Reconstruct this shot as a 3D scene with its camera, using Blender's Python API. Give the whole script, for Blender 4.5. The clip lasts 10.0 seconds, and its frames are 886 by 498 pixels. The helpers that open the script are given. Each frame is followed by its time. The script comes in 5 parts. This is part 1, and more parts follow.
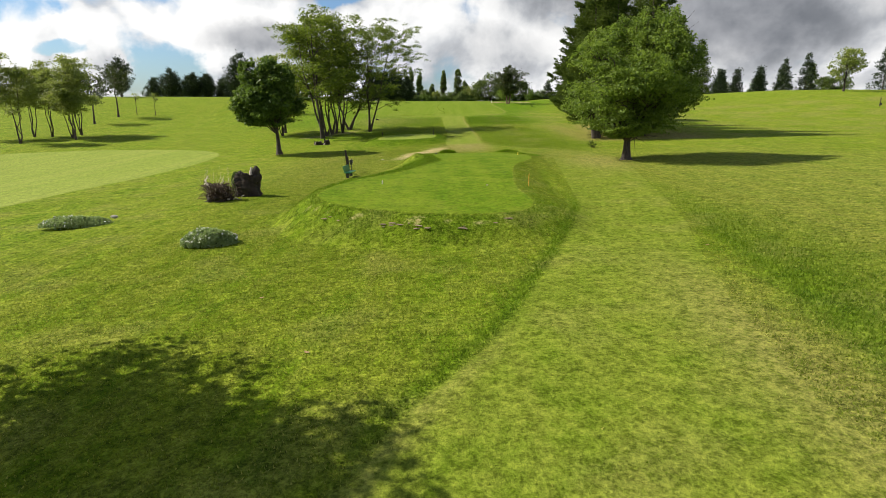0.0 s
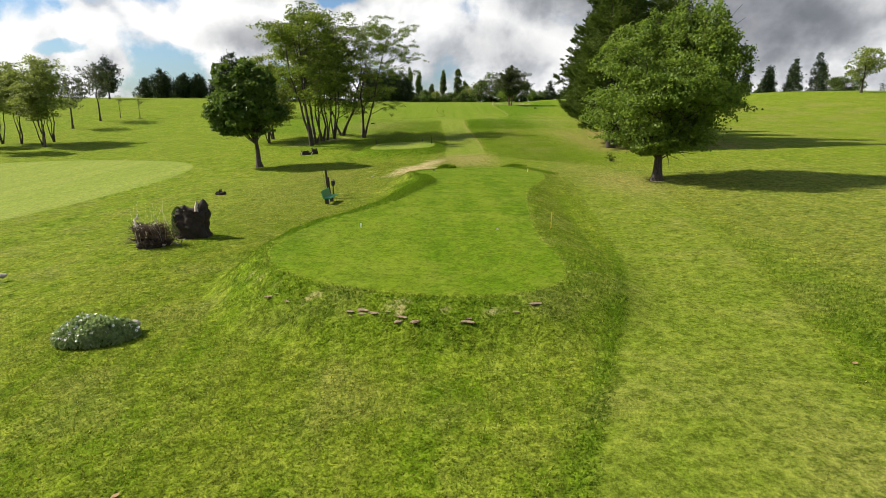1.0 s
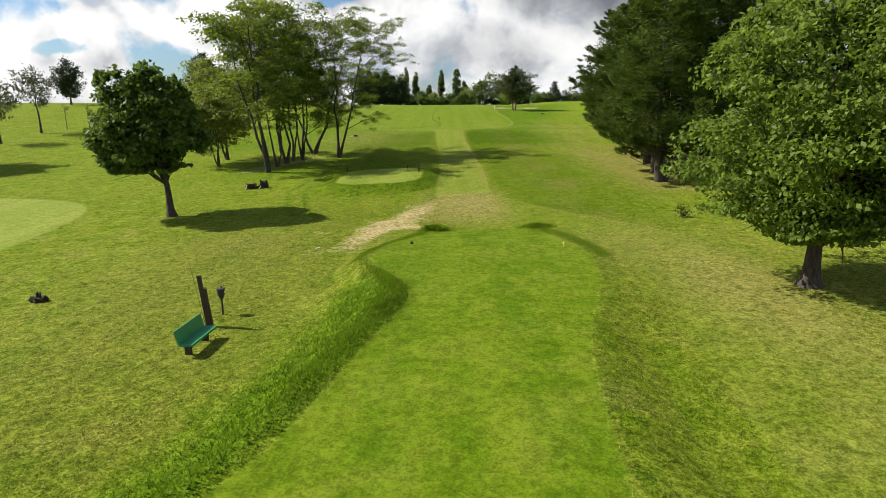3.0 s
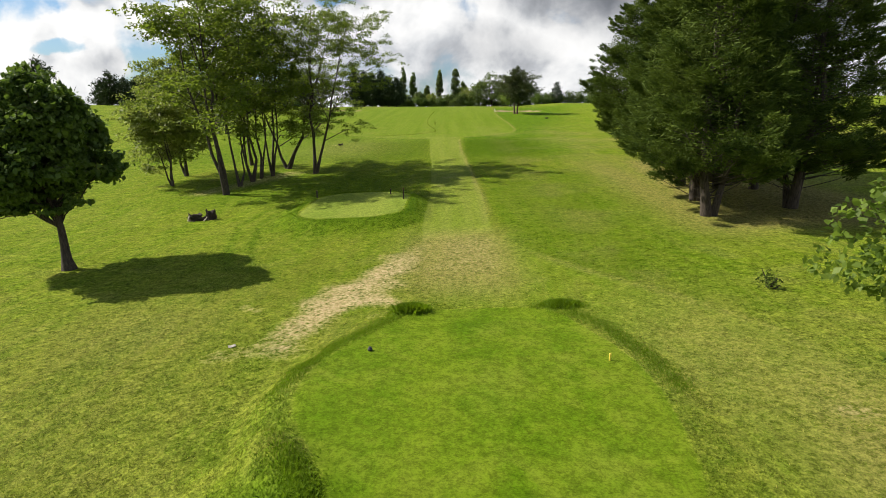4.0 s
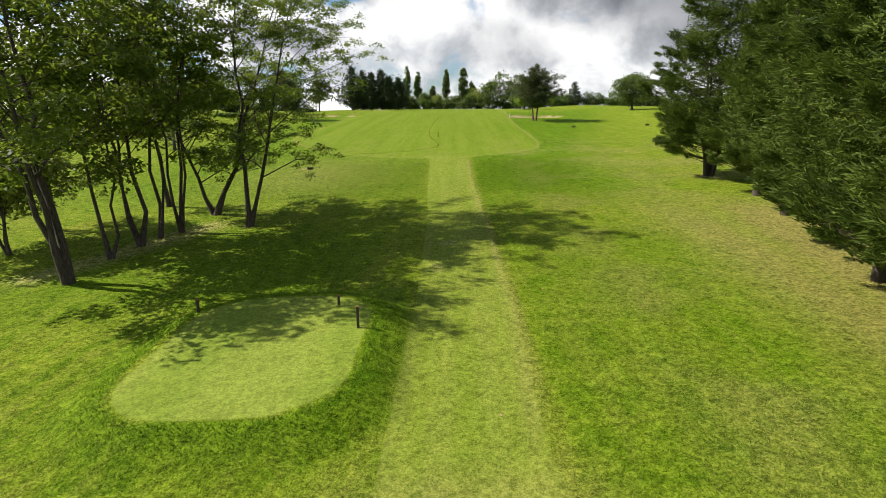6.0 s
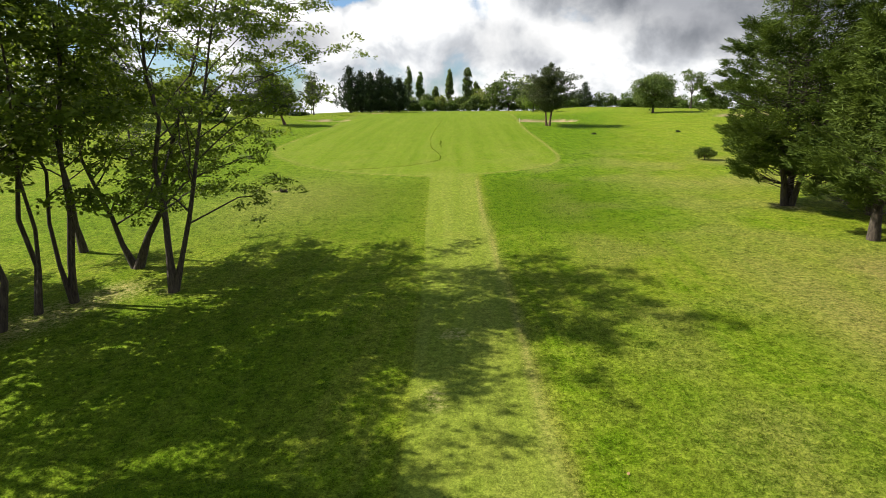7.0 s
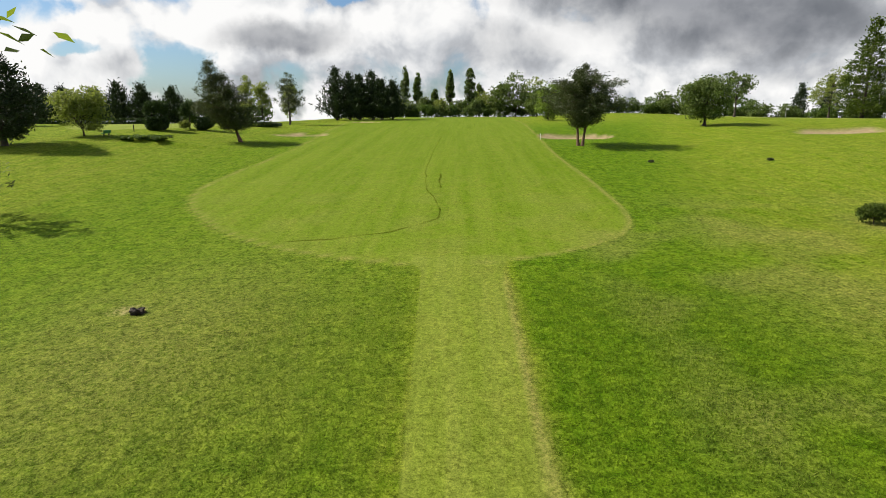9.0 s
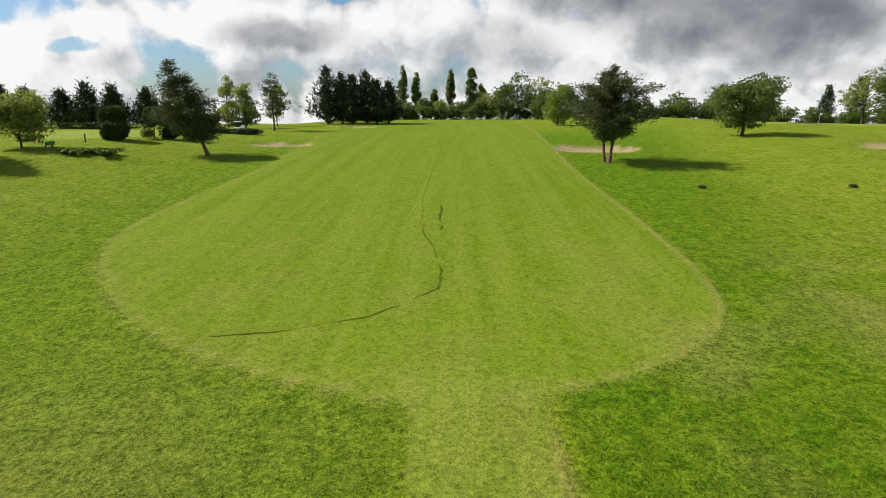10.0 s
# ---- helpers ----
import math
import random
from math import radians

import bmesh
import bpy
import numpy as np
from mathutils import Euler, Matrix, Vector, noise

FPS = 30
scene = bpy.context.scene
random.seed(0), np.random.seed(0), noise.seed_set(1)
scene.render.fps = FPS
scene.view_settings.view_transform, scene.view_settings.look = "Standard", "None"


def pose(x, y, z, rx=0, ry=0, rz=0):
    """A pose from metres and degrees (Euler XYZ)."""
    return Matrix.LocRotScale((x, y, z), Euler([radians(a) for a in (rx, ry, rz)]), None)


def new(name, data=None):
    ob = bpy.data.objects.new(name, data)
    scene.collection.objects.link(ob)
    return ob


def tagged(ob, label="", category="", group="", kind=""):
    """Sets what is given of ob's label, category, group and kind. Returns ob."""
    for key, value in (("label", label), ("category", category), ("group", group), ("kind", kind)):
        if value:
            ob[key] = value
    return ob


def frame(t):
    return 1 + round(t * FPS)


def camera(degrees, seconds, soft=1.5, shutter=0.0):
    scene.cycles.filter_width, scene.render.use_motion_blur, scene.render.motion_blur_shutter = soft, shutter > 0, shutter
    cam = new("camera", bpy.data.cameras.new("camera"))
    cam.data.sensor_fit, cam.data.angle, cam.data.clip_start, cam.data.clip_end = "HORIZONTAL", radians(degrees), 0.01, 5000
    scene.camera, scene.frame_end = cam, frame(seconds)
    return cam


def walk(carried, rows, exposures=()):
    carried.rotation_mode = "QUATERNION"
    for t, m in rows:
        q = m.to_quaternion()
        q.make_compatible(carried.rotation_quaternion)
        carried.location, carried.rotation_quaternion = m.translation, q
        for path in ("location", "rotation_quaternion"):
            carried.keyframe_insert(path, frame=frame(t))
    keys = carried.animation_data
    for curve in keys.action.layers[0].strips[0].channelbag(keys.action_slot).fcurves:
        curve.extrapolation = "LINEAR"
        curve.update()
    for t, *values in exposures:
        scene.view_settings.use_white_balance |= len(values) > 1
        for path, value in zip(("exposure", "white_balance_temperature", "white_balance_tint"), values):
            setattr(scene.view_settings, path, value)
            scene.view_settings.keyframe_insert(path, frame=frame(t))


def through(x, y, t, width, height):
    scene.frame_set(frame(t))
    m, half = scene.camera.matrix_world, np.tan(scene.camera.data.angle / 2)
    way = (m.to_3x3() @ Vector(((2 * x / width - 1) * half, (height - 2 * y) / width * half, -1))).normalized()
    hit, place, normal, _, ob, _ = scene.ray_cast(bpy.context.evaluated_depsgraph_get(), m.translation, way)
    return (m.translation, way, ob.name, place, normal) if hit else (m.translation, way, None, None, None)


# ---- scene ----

# ---------------------------------------------------------------- camera
cam = camera(76.0, 10.0, soft=0.8)
PATH = [
    (0, -0.000, -0.000, 5.000, 0.542, -13.584, -0.277),
    (0.5, 0.024, 3.239, 5.429, 0.539, -13.653, -0.251),
    (1, 0.047, 6.881, 5.817, 0.542, -13.655, -0.251),
    (1.5, 0.081, 10.890, 6.238, 0.518, -13.703, -0.209),
    (2, 0.213, 15.093, 6.655, 0.514, -13.735, -0.166),
    (3.5, 0.986, 29.295, 8.062, 0.493, -13.771, 0.022),
    (4, 1.299, 34.564, 8.523, 0.459, -13.797, -0.028),
    (4.5, 1.475, 39.829, 8.885, 0.526, -13.782, -0.044),
    (5, 1.583, 45.445, 9.216, 0.716, -13.782, -0.023),
    (5.5, 1.608, 51.180, 9.529, 0.961, -13.809, 0.012),
    (7, 1.355, 69.520, 10.721, 1.555, -13.867, 0.213),
    (7.5, 1.159, 75.957, 11.165, 1.546, -13.859, 0.234),
    (8, 1.014, 82.676, 11.629, 1.560, -13.866, 0.223),
    (8.5, 0.804, 89.415, 12.222, 1.567, -13.888, 0.209),
    (9, 0.579, 96.150, 12.839, 1.542, -13.889, 0.160),
    (9.5, 0.291, 102.927, 13.454, 1.505, -13.921, 0.097),
    (10, 0.029, 109.799, 14.107, 1.497, -14.024, 0.009),
]
walk(cam, [(t, pose(x, y, z, 90 + pitch, roll, yaw)) for t, x, y, z, yaw, pitch, roll in PATH],
     exposures=[(0, 0.80), (3.5, 0.76), (5.5, 0.86), (7.3, 1.0), (8.5, 0.76), (10, 0.64)])

# ---------------------------------------------------------------- sky and sun
SUN_HEIGHT, SHADOW_X, SHADOW_Y = radians(41), 0.975, -0.22     # shadows fall to +x and a little towards -y
sun_data = bpy.data.lights.new("sun", "SUN")
sun_data.energy, sun_data.angle, sun_data.color = 5.0, radians(0.55), (1.0, 0.92, 0.78)
sun = new("sun", sun_data)
sun_way = Vector((SHADOW_X * math.cos(SUN_HEIGHT), SHADOW_Y * math.cos(SUN_HEIGHT), -math.sin(SUN_HEIGHT)))
sun.rotation_euler = sun_way.to_track_quat("-Z", "Y").to_euler()


def node(tree, kind, inputs=(), **settings):
    n = tree.nodes.new(kind)
    for key, value in settings.items():
        setattr(n, key, value)
    for key, value in dict(inputs).items():
        if isinstance(value, bpy.types.NodeSocket):
            tree.links.new(value, n.inputs[key])
        else:
            n.inputs[key].default_value = value
    return n


# across, up, half width, half height, weight
GREY_CLOUDS = [(.41, .20, .40, .12, 1.0), (.48, .15, .33, .10, .95), (-.30, .112, .17, .038, .7), (.10, .10, .13, .06, .38), (-.55, .075, .10, .03, .25), (.62, .06, .22, .03, .3), (.68, .175, .16, .05, .5)]
BLUE_GAPS = [(-.175, .185, .075, .035), (-.74, .160, .15, .05), (-.47, .060, .11, .07), (-.66, .10, .10, .02)]


def build_world():
    world = bpy.data.worlds.new("sky")
    scene.world = world
    world.use_nodes = True
    tr = world.node_tree
    tr.nodes.clear()
    sky = node(tr, "ShaderNodeTexSky", sky_type="NISHITA", sun_disc=False, sun_elevation=SUN_HEIGHT,
               sun_rotation=math.atan2(-SHADOW_X, -SHADOW_Y), air_density=1.0, dust_density=1.0)
    way = node(tr, "ShaderNodeTexCoord").outputs["Generated"]
    # heaped clouds: taller than flat, lit from above and the left
    tall = node(tr, "ShaderNodeMapping", {"Vector": way, "Location": (5.3, 0.9, 0.15), "Scale": (1.0, 1.0, 1.1)}).outputs[0]
    shifted = node(tr, "ShaderNodeVectorMath", {0: tall, 1: (-0.022, 0.0, 0.050)}, operation="ADD").outputs[0]
    heap = {"Scale": 8.0, "Detail": 9.0, "Roughness": 0.50, "Distortion": 0.25}
    here = node(tr, "ShaderNodeTexNoise", {"Vector": tall, **heap}).outputs["Fac"]
    above = node(tr, "ShaderNodeTexNoise", {"Vector": shifted, **heap}).outputs["Fac"]
    wide = node(tr, "ShaderNodeTexNoise", {"Vector": tall, "Scale": 1.5, "Detail": 4.0, "Roughness": 0.5}).outputs["Fac"]
    # where the great clouds stand ahead: across and up, over the distance ahead
    sep = node(tr, "ShaderNodeSeparateXYZ", {0: way}).outputs
    ahead = node(tr, "ShaderNodeMath", {0: sep["Y"], 1: 0.25}, operation="MAXIMUM").outputs[0]
    across = node(tr, "ShaderNodeMath", {0: sep["X"], 1: ahead}, operation="DIVIDE").outputs[0]
    upward = node(tr, "ShaderNodeMath", {0: sep["Z"], 1: ahead}, operation="DIVIDE").outputs[0]
    flat = node(tr, "ShaderNodeCombineXYZ", {0: across, 1: upward, 2: 0.0}).outputs[0]
    swirl = node(tr, "ShaderNodeTexNoise", {"Vector": way, "Scale": 9.0, "Detail": 7.0, "Roughness": 0.6}).outputs["Color"]
    swirl = node(tr, "ShaderNodeVectorMath", {0: swirl, 1: (0.5, 0.5, 0.5)}, operation="SUBTRACT").outputs[0]
    flat = node(tr, "ShaderNodeVectorMath", {0: flat, 1: node(tr, "ShaderNodeVectorMath", {0: swirl, 1: (0.15, 0.07, 0.0)}, operation="MULTIPLY").outputs[0]}, operation="ADD").outputs[0]

    def mass(cx, cy, rx, ry):
        """1 inside an oval part of the sky, easing to 0 at its edge."""
        rel = node(tr, "ShaderNodeVectorMath", {0: node(tr, "ShaderNodeVectorMath", {0: flat, 1: (cx, cy, 0.0)}, operation="SUBTRACT").outputs[0], 1: (1 / rx, 1 / ry, 0.0)}, operation="MULTIPLY").outputs[0]
        far = node(tr, "ShaderNodeVectorMath", {0: rel}, operation="LENGTH").outputs["Value"]
        return node(tr, "ShaderNodeMapRange", {"Value": far, "From Min": 1.0, "From Max": 0.30}, interpolation_type="SMOOTHSTEP").outputs[0]

    def times_(a, k):
        return node(tr, "ShaderNodeMath", {0: a, 1: k}, operation="MULTIPLY").outputs[0]

    def add(a, b, k):
        return node(tr, "ShaderNodeMath", {0: b, 1: k, 2: a}, operation="MULTIPLY_ADD").outputs[0]

    dark = None
    for hx, hy, hw, hh, k in GREY_CLOUDS:
        m = times_(mass(hx, hy, hw, hh), k)
        dark = m if dark is None else node(tr, "ShaderNodeMath", {0: dark, 1: m}, operation="MAXIMUM").outputs[0]
    body = add(here, wide, 0.35)
    body = add(body, dark, 0.24)
    for hx, hy, hw, hh in BLUE_GAPS:
        body = add(body, mass(hx, hy, hw, hh), -0.28)
    # seen edge-on near the horizon the clouds close up; overhead more blue shows
    rise = node(tr, "ShaderNodeMapRange", {"Value": sep["Z"], "From Min": 0.12, "From Max": 0.6, "To Min": -0.03, "To Max": -0.22}).outputs[0]
    body = node(tr, "ShaderNodeMath", {0: body, 1: rise}, operation="ADD").outputs[0]
    cover = node(tr, "ShaderNodeMapRange", {"Value": body, "From Min": 0.45, "From Max": 0.59}, interpolation_type="SMOOTHSTEP")
    lit = node(tr, "ShaderNodeMath", {0: here, 1: above}, operation="SUBTRACT").outputs[0]
    thick = node(tr, "ShaderNodeMapRange", {"Value": body, "From Min": 0.66, "From Max": 1.0}).outputs[0]
    shade = node(tr, "ShaderNodeMath", {0: times_(lit, 1.6), 1: node(tr, "ShaderNodeMath", {0: thick, 1: -0.11}, operation="MULTIPLY").outputs[0]}, operation="ADD").outputs[0]
    tone = node(tr, "ShaderNodeValToRGB", {"Fac": node(tr, "ShaderNodeMapRange", {"Value": shade, "From Min": -0.56, "From Max": 0.13}).outputs[0]})
    tone.color_ramp.elements[0].position, tone.color_ramp.elements[0].color = 0.0, (0.13, 0.14, 0.155, 1)
    tone.color_ramp.elements[1].position, tone.color_ramp.elements[1].color = 1.0, (0.83, 0.825, 0.815, 1)
    half = tone.color_ramp.elements.new(0.62)
    half.color = (0.50, 0.515, 0.54, 1)
    most = tone.color_ramp.elements.new(0.80)
    most.color = (0.70, 0.705, 0.71, 1)
    clear = node(tr, "ShaderNodeMix", {"Factor": 1.0, 6: sky.outputs[0], 7: (0.056, 0.072, 0.090, 1)}, data_type="RGBA", blend_type="MULTIPLY")
    belly = node(tr, "ShaderNodeMix", {"Factor": node(tr, "ShaderNodeMapRange", {"Value": shade, "From Min": -0.22, "From Max": 0.14}).outputs[0], 6: (0.12, 0.13, 0.15, 1), 7: (0.27, 0.28, 0.305, 1)}, data_type="RGBA")
    heaped = node(tr, "ShaderNodeMix", {"Factor": times_(dark, 0.95), 6: tone.outputs[0], 7: belly.outputs[2]}, data_type="RGBA")
    mix = node(tr, "ShaderNodeMix", {"Factor": cover.outputs[0], 6: clear.outputs[2], 7: heaped.outputs[2]}, data_type="RGBA")
    back = node(tr, "ShaderNodeBackground", {"Color": mix.outputs[2], "Strength": 0.74})
    out = node(tr, "ShaderNodeOutputWorld", {"Surface": back.outputs[0]})


build_world()


# ---------------------------------------------------------------- terrain
def smooth(a, b, v):
    """0 below a, 1 above b, an easy ramp between (works on arrays)."""
    k = np.clip((np.asarray(v, float) - a) / (b - a), 0, 1)
    return k * k * (3 - 2 * k)


PROFILE_Y = np.array([-400, -30, 0, 20, 40, 60, 80, 100, 120, 145, 175, 210, 250, 300, 420, 3000.0])
PROFILE_Z = np.array([-4, -.4, .21, .59, .85, 1.04, 1.49, 2.31, 3.48, 5.19, 7.18, 8.69, 9.49, 10.03, 8.0, -60.0])
FINE_Y = np.arange(-420, 3020, 2.0)
_p = np.interp(FINE_Y, PROFILE_Y, PROFILE_Z)
for _ in range(3):
    _p = np.convolve(np.pad(_p, 5, mode="edge"), np.ones(11) / 11, mode="valid")
FINE_Z = _p


def hill(x, y):
    """The long smooth slope, without mounds."""
    x, y = np.asarray(x, float), np.asarray(y, float)
    z = np.interp(y, FINE_Y, FINE_Z)
    side = np.interp(y, [0, 50, 100, 150, 220, 400], [.062, .05, .033, .012, .005, 0])
    z = z + side * 40 * np.tanh(x / 40)
    z = z + 1.7 * smooth(-28, -58, x) * smooth(120, 180, y) * smooth(255, 195, y) + 1.3 * smooth(28, 50, x) * smooth(105, 165, y)
    z = z + 3.4 * smooth(45, 110, x) * smooth(70, 150, y) * (-.2 + 1.2 * smooth(245, 165, y)) * smooth(500, 300, y)
    # beyond the crest the land falls away at both sides
    z = z - 5.0 * smooth(240, 350, y) * (smooth(-38, -75, x) + smooth(60, 110, x))
    # the left lawn swells a little round the stumps and shrubs
    z = z + .42 * np.exp(-((x + 11.5) / 5) ** 2 - ((y - 29) / 8) ** 2) + .16 * np.exp(-((x + 9) / 3) ** 2 - ((y - 19.5) / 3) ** 2)
    return z


TEE_Y = np.array([15.0, 20, 33, 44, 50, 55, 60])
TEE_Z = np.array([1.42, 1.45, 1.6, 1.55, 1.42, 1.15, 1.0])
TEE_OUTLINE = [(-5.5, 23.5), (-4.1, 21.6), (-2.4, 20.6), (-.4, 20.0), (1.5, 20.1), (2.8, 20.8), (3.4, 21.9), (3.5, 23.9), (3.2, 26.9),
               (3.5, 30.8), (4.3, 38), (5.3, 41.1), (6.5, 44.6), (7, 48.7), (6.4, 52.0), (5.0, 55.2), (.4, 55.0), (-1.6, 51.8), (-2.7, 48.8),
               (-2.6, 47.1), (-1.6, 45.1), (-.7, 43.5), (-.6, 41.9), (-.9, 40.2), (-1.5, 38.2), (-2.4, 33.6), (-3.7, 31.1), (-5.1, 28.6), (-5.7, 25.2)]
FAIRWAY = [(-1.2, 127.4), (-4.0, 128.6), (-7.1, 129.6), (-12.5, 132.4), (-17.3, 136.4), (-22.2, 142.7), (-24.7, 149.3), (-25, 157.9), (-24, 168), (-23.6, 186),
           (-27, 222), (-33, 300), (-33, 420), (20, 420), (17, 260), (16.1, 228), (13.9, 191), (13.3, 171), (13.6, 160), (13.9, 146.5), (13.7, 140),
           (12.9, 135.5), (10.9, 132.6), (7.4, 129.8), (3.3, 128.3)]
PUTTING = [(-25.9, 28), (-25.7, 36.8), (-24.5, 45.1), (-24, 54.4), (-25.2, 63.5), (-28, 69), (-33, 72), (-46, 74), (-58, 68), (-62, 50), (-52, 30), (-38, 20)]


def outline(points, x, y, rounds=2):
    """Signed distance to a closed outline with its corners cut round (negative inside)."""
    p = np.array(points, float)
    for _ in range(rounds):
        q = np.roll(p, -1, 0)
        p = np.stack([0.75 * p + 0.25 * q, 0.25 * p + 0.75 * q], 1).reshape(-1, 2)
    q = np.roll(p, -1, 0)
    best = np.full(x.shape, 1e9)
    inside = np.zeros(x.shape, bool)
    for (ax, ay), (bx, by) in zip(p, q):
        dx, dy = bx - ax, by - ay
        k = np.clip(((x - ax) * dx + (y - ay) * dy) / (dx * dx + dy * dy + 1e-12), 0, 1)
        best = np.minimum(best, (x - ax - k * dx) ** 2 + (y - ay - k * dy) ** 2)
        if ay != by:
            inside ^= ((ay > y) != (by > y)) & (x < dx * (y - ay) / (by - ay) + ax)
    return np.where(inside, -1, 1) * np.sqrt(best)


def track(points, x, y):
    """Distance to an open line, and how far along it (0 to 1)."""
    p = np.array(points, float)
    best, along = np.full(x.shape, 1e9), np.zeros(x.shape)
    for i in range(len(p) - 1):
        d = p[i + 1] - p[i]
        k = np.clip(((x - p[i, 0]) * d[0] + (y - p[i, 1]) * d[1]) / (d @ d), 0, 1)
        r = np.hypot(x - p[i, 0] - k * d[0], y - p[i, 1] - k * d[1])
        along = np.where(r < best, (i + k) / (len(p) - 1), along)
        best = np.minimum(best, r)
    return best, along


def wobble(x, y, size, seed=0.0):
    """Cheap smooth unevenness, about -1 to 1."""
    a = np.sin(x / size * 2.1 + 1.3 * seed + 0.8 * np.sin(y / size * 1.7 + seed)) + np.sin(y / size * 2.6 - 0.7 * seed + 0.9 * np.sin(x / size * 1.9 + 2 * seed))
    return a * 0.5


def near(x, y, x0, x1, y0, y1):
    return (x > x0) & (x < x1) & (y > y0) & (y < y1)


def tee_distance(x, y):
    d = np.full(x.shape, 50.0)
    m = near(x, y, -14, 16, 10, 62)
    d[m] = outline(TEE_OUTLINE, x[m], y[m])
    return d


def box_round(x, y, cx, cy, hx, hy, r):
    """Signed distance to a rectangle with round corners."""
    qx, qy = np.abs(x - cx) - hx + r, np.abs(y - cy) - hy + r
    return np.hypot(np.maximum(qx, 0), np.maximum(qy, 0)) + np.minimum(np.maximum(qx, qy), 0) - r


def oval(x, y, cx, cy, rx, ry):
    k = np.hypot((x - cx) / rx, (y - cy) / ry)
    return (k - 1) * min(rx, ry)


RIDGE = [(-5.6, 27.5), (-4.6, 31.5), (-3.3, 35.5), (-2.3, 39.5), (-1.9, 42.8)]
BUNKERS = [(-28.5, 203, 5.2, 3.0), (20.5, 195, 6.5, 4.5), (58, 184, 8.0, 3.2), (-24, 250, 4, 3)]


def ground(x, y):
    """Height of the ground at any place, mounds included."""
    x, y = np.atleast_1d(np.asarray(x, float)), np.atleast_1d(np.asarray(y, float))
    z = hill(x, y)
    d = tee_distance(x, y)
    width = np.interp(y, [18, 24, 40, 52, 58], [1.9, 2.1, 1.7, 1.6, 4.0])
    width = width * (1 + smooth(1.5, 3.0, x) * (.35 + .9 * smooth(40, 44, y) - .15 * smooth(24, 30, y) * smooth(44, 37, y)))
    lift = np.clip(np.interp(y, TEE_Y, TEE_Z) - z, 0, 3) * (1 - smooth(0.0, 1.0, (d + .12 * wobble(x, y, .9)) / width))
    r, along = track(RIDGE, x, y)
    bank = smooth(-.1, .9, d) * (1 - smooth(.9, 3.4, d)) * (1 - smooth(2.6, 4.0, r))
    lift = lift + np.interp(along, [0, .2, .55, .9, 1], [.05, .22, .42, .64, .66]) * bank
    e = box_round(x, y, -5.3, 75.6, 3.7, 4.9, 2.6)
    lift = lift + .62 * (1 - smooth(0, 2.0, e + .1 * wobble(x, y, 1.1)))
    # kept low at the tip of the first tee: small tussocks
    for cx, cy in ((.0, 54.6), (5.5, 55.0)):
        lift = lift + .14 * np.exp(-((x - cx) ** 2 / .5 + (y - cy) ** 2 / .3))
    # low grown-over bed with a hollow on the plateau
    lift = lift + .7 * np.exp(-(((x + 45) / 7) ** 2 + ((y - 180) / 1.6) ** 2))
    for cx, cy, rx, ry in BUNKERS:
        b = oval(x, y, cx, cy, rx, ry)
        lift = lift - .55 * (1 - smooth(-1.6, 0.1, b)) + .28 * np.exp(-((b - .7) / .8) ** 2) * (y > cy)
    rough = .012 * wobble(x, y, 1.3) + .02 * wobble(x, y, 4.7, 2.0) + .05 * wobble(x, y, 13, 5.0)
    return z + lift + rough * smooth(-.5, 1.5, d)


def height(x, y):
    return float(ground(x, y)[0])


def spread(*spans):
    """Grid lines from (start, end, step) spans."""
    return np.unique(np.round(np.concatenate([np.arange(a, b, s) for a, b, s in spans]), 3))


GX = spread((-2400, -300, 150), (-300, -90, 15), (-90, -30, 1.5), (-30, -14, .6), (-14, 16, .35), (16, 34, .7), (34, 100, 1.8), (100, 300, 15), (300, 2401, 150))
GY = spread((-900, -60, 60), (-60, 4, 3), (4, 58, .33), (58, 84, .42), (84, 132, .65), (132, 180, .8), (180, 260, 1.5), (260, 420, 5), (420, 700, 40), (700, 3000, 200))


def quad_mesh(name, verts, faces):
    me = bpy.data.meshes.new(name)
    n = faces.shape[1]
    me.vertices.add(len(verts))
    me.vertices.foreach_set("co", np.ascontiguousarray(verts, dtype=np.float32).ravel())
    me.loops.add(faces.size)
    me.loops.foreach_set("vertex_index", np.ascontiguousarray(faces, dtype=np.int32).ravel())
    me.polygons.add(len(faces))
    me.polygons.foreach_set("loop_start", np.arange(0, faces.size, n, dtype=np.int32))
    me.polygons.foreach_set("loop_total", np.full(len(faces), n, dtype=np.int32))
    me.update(calc_edges=True)
    return me


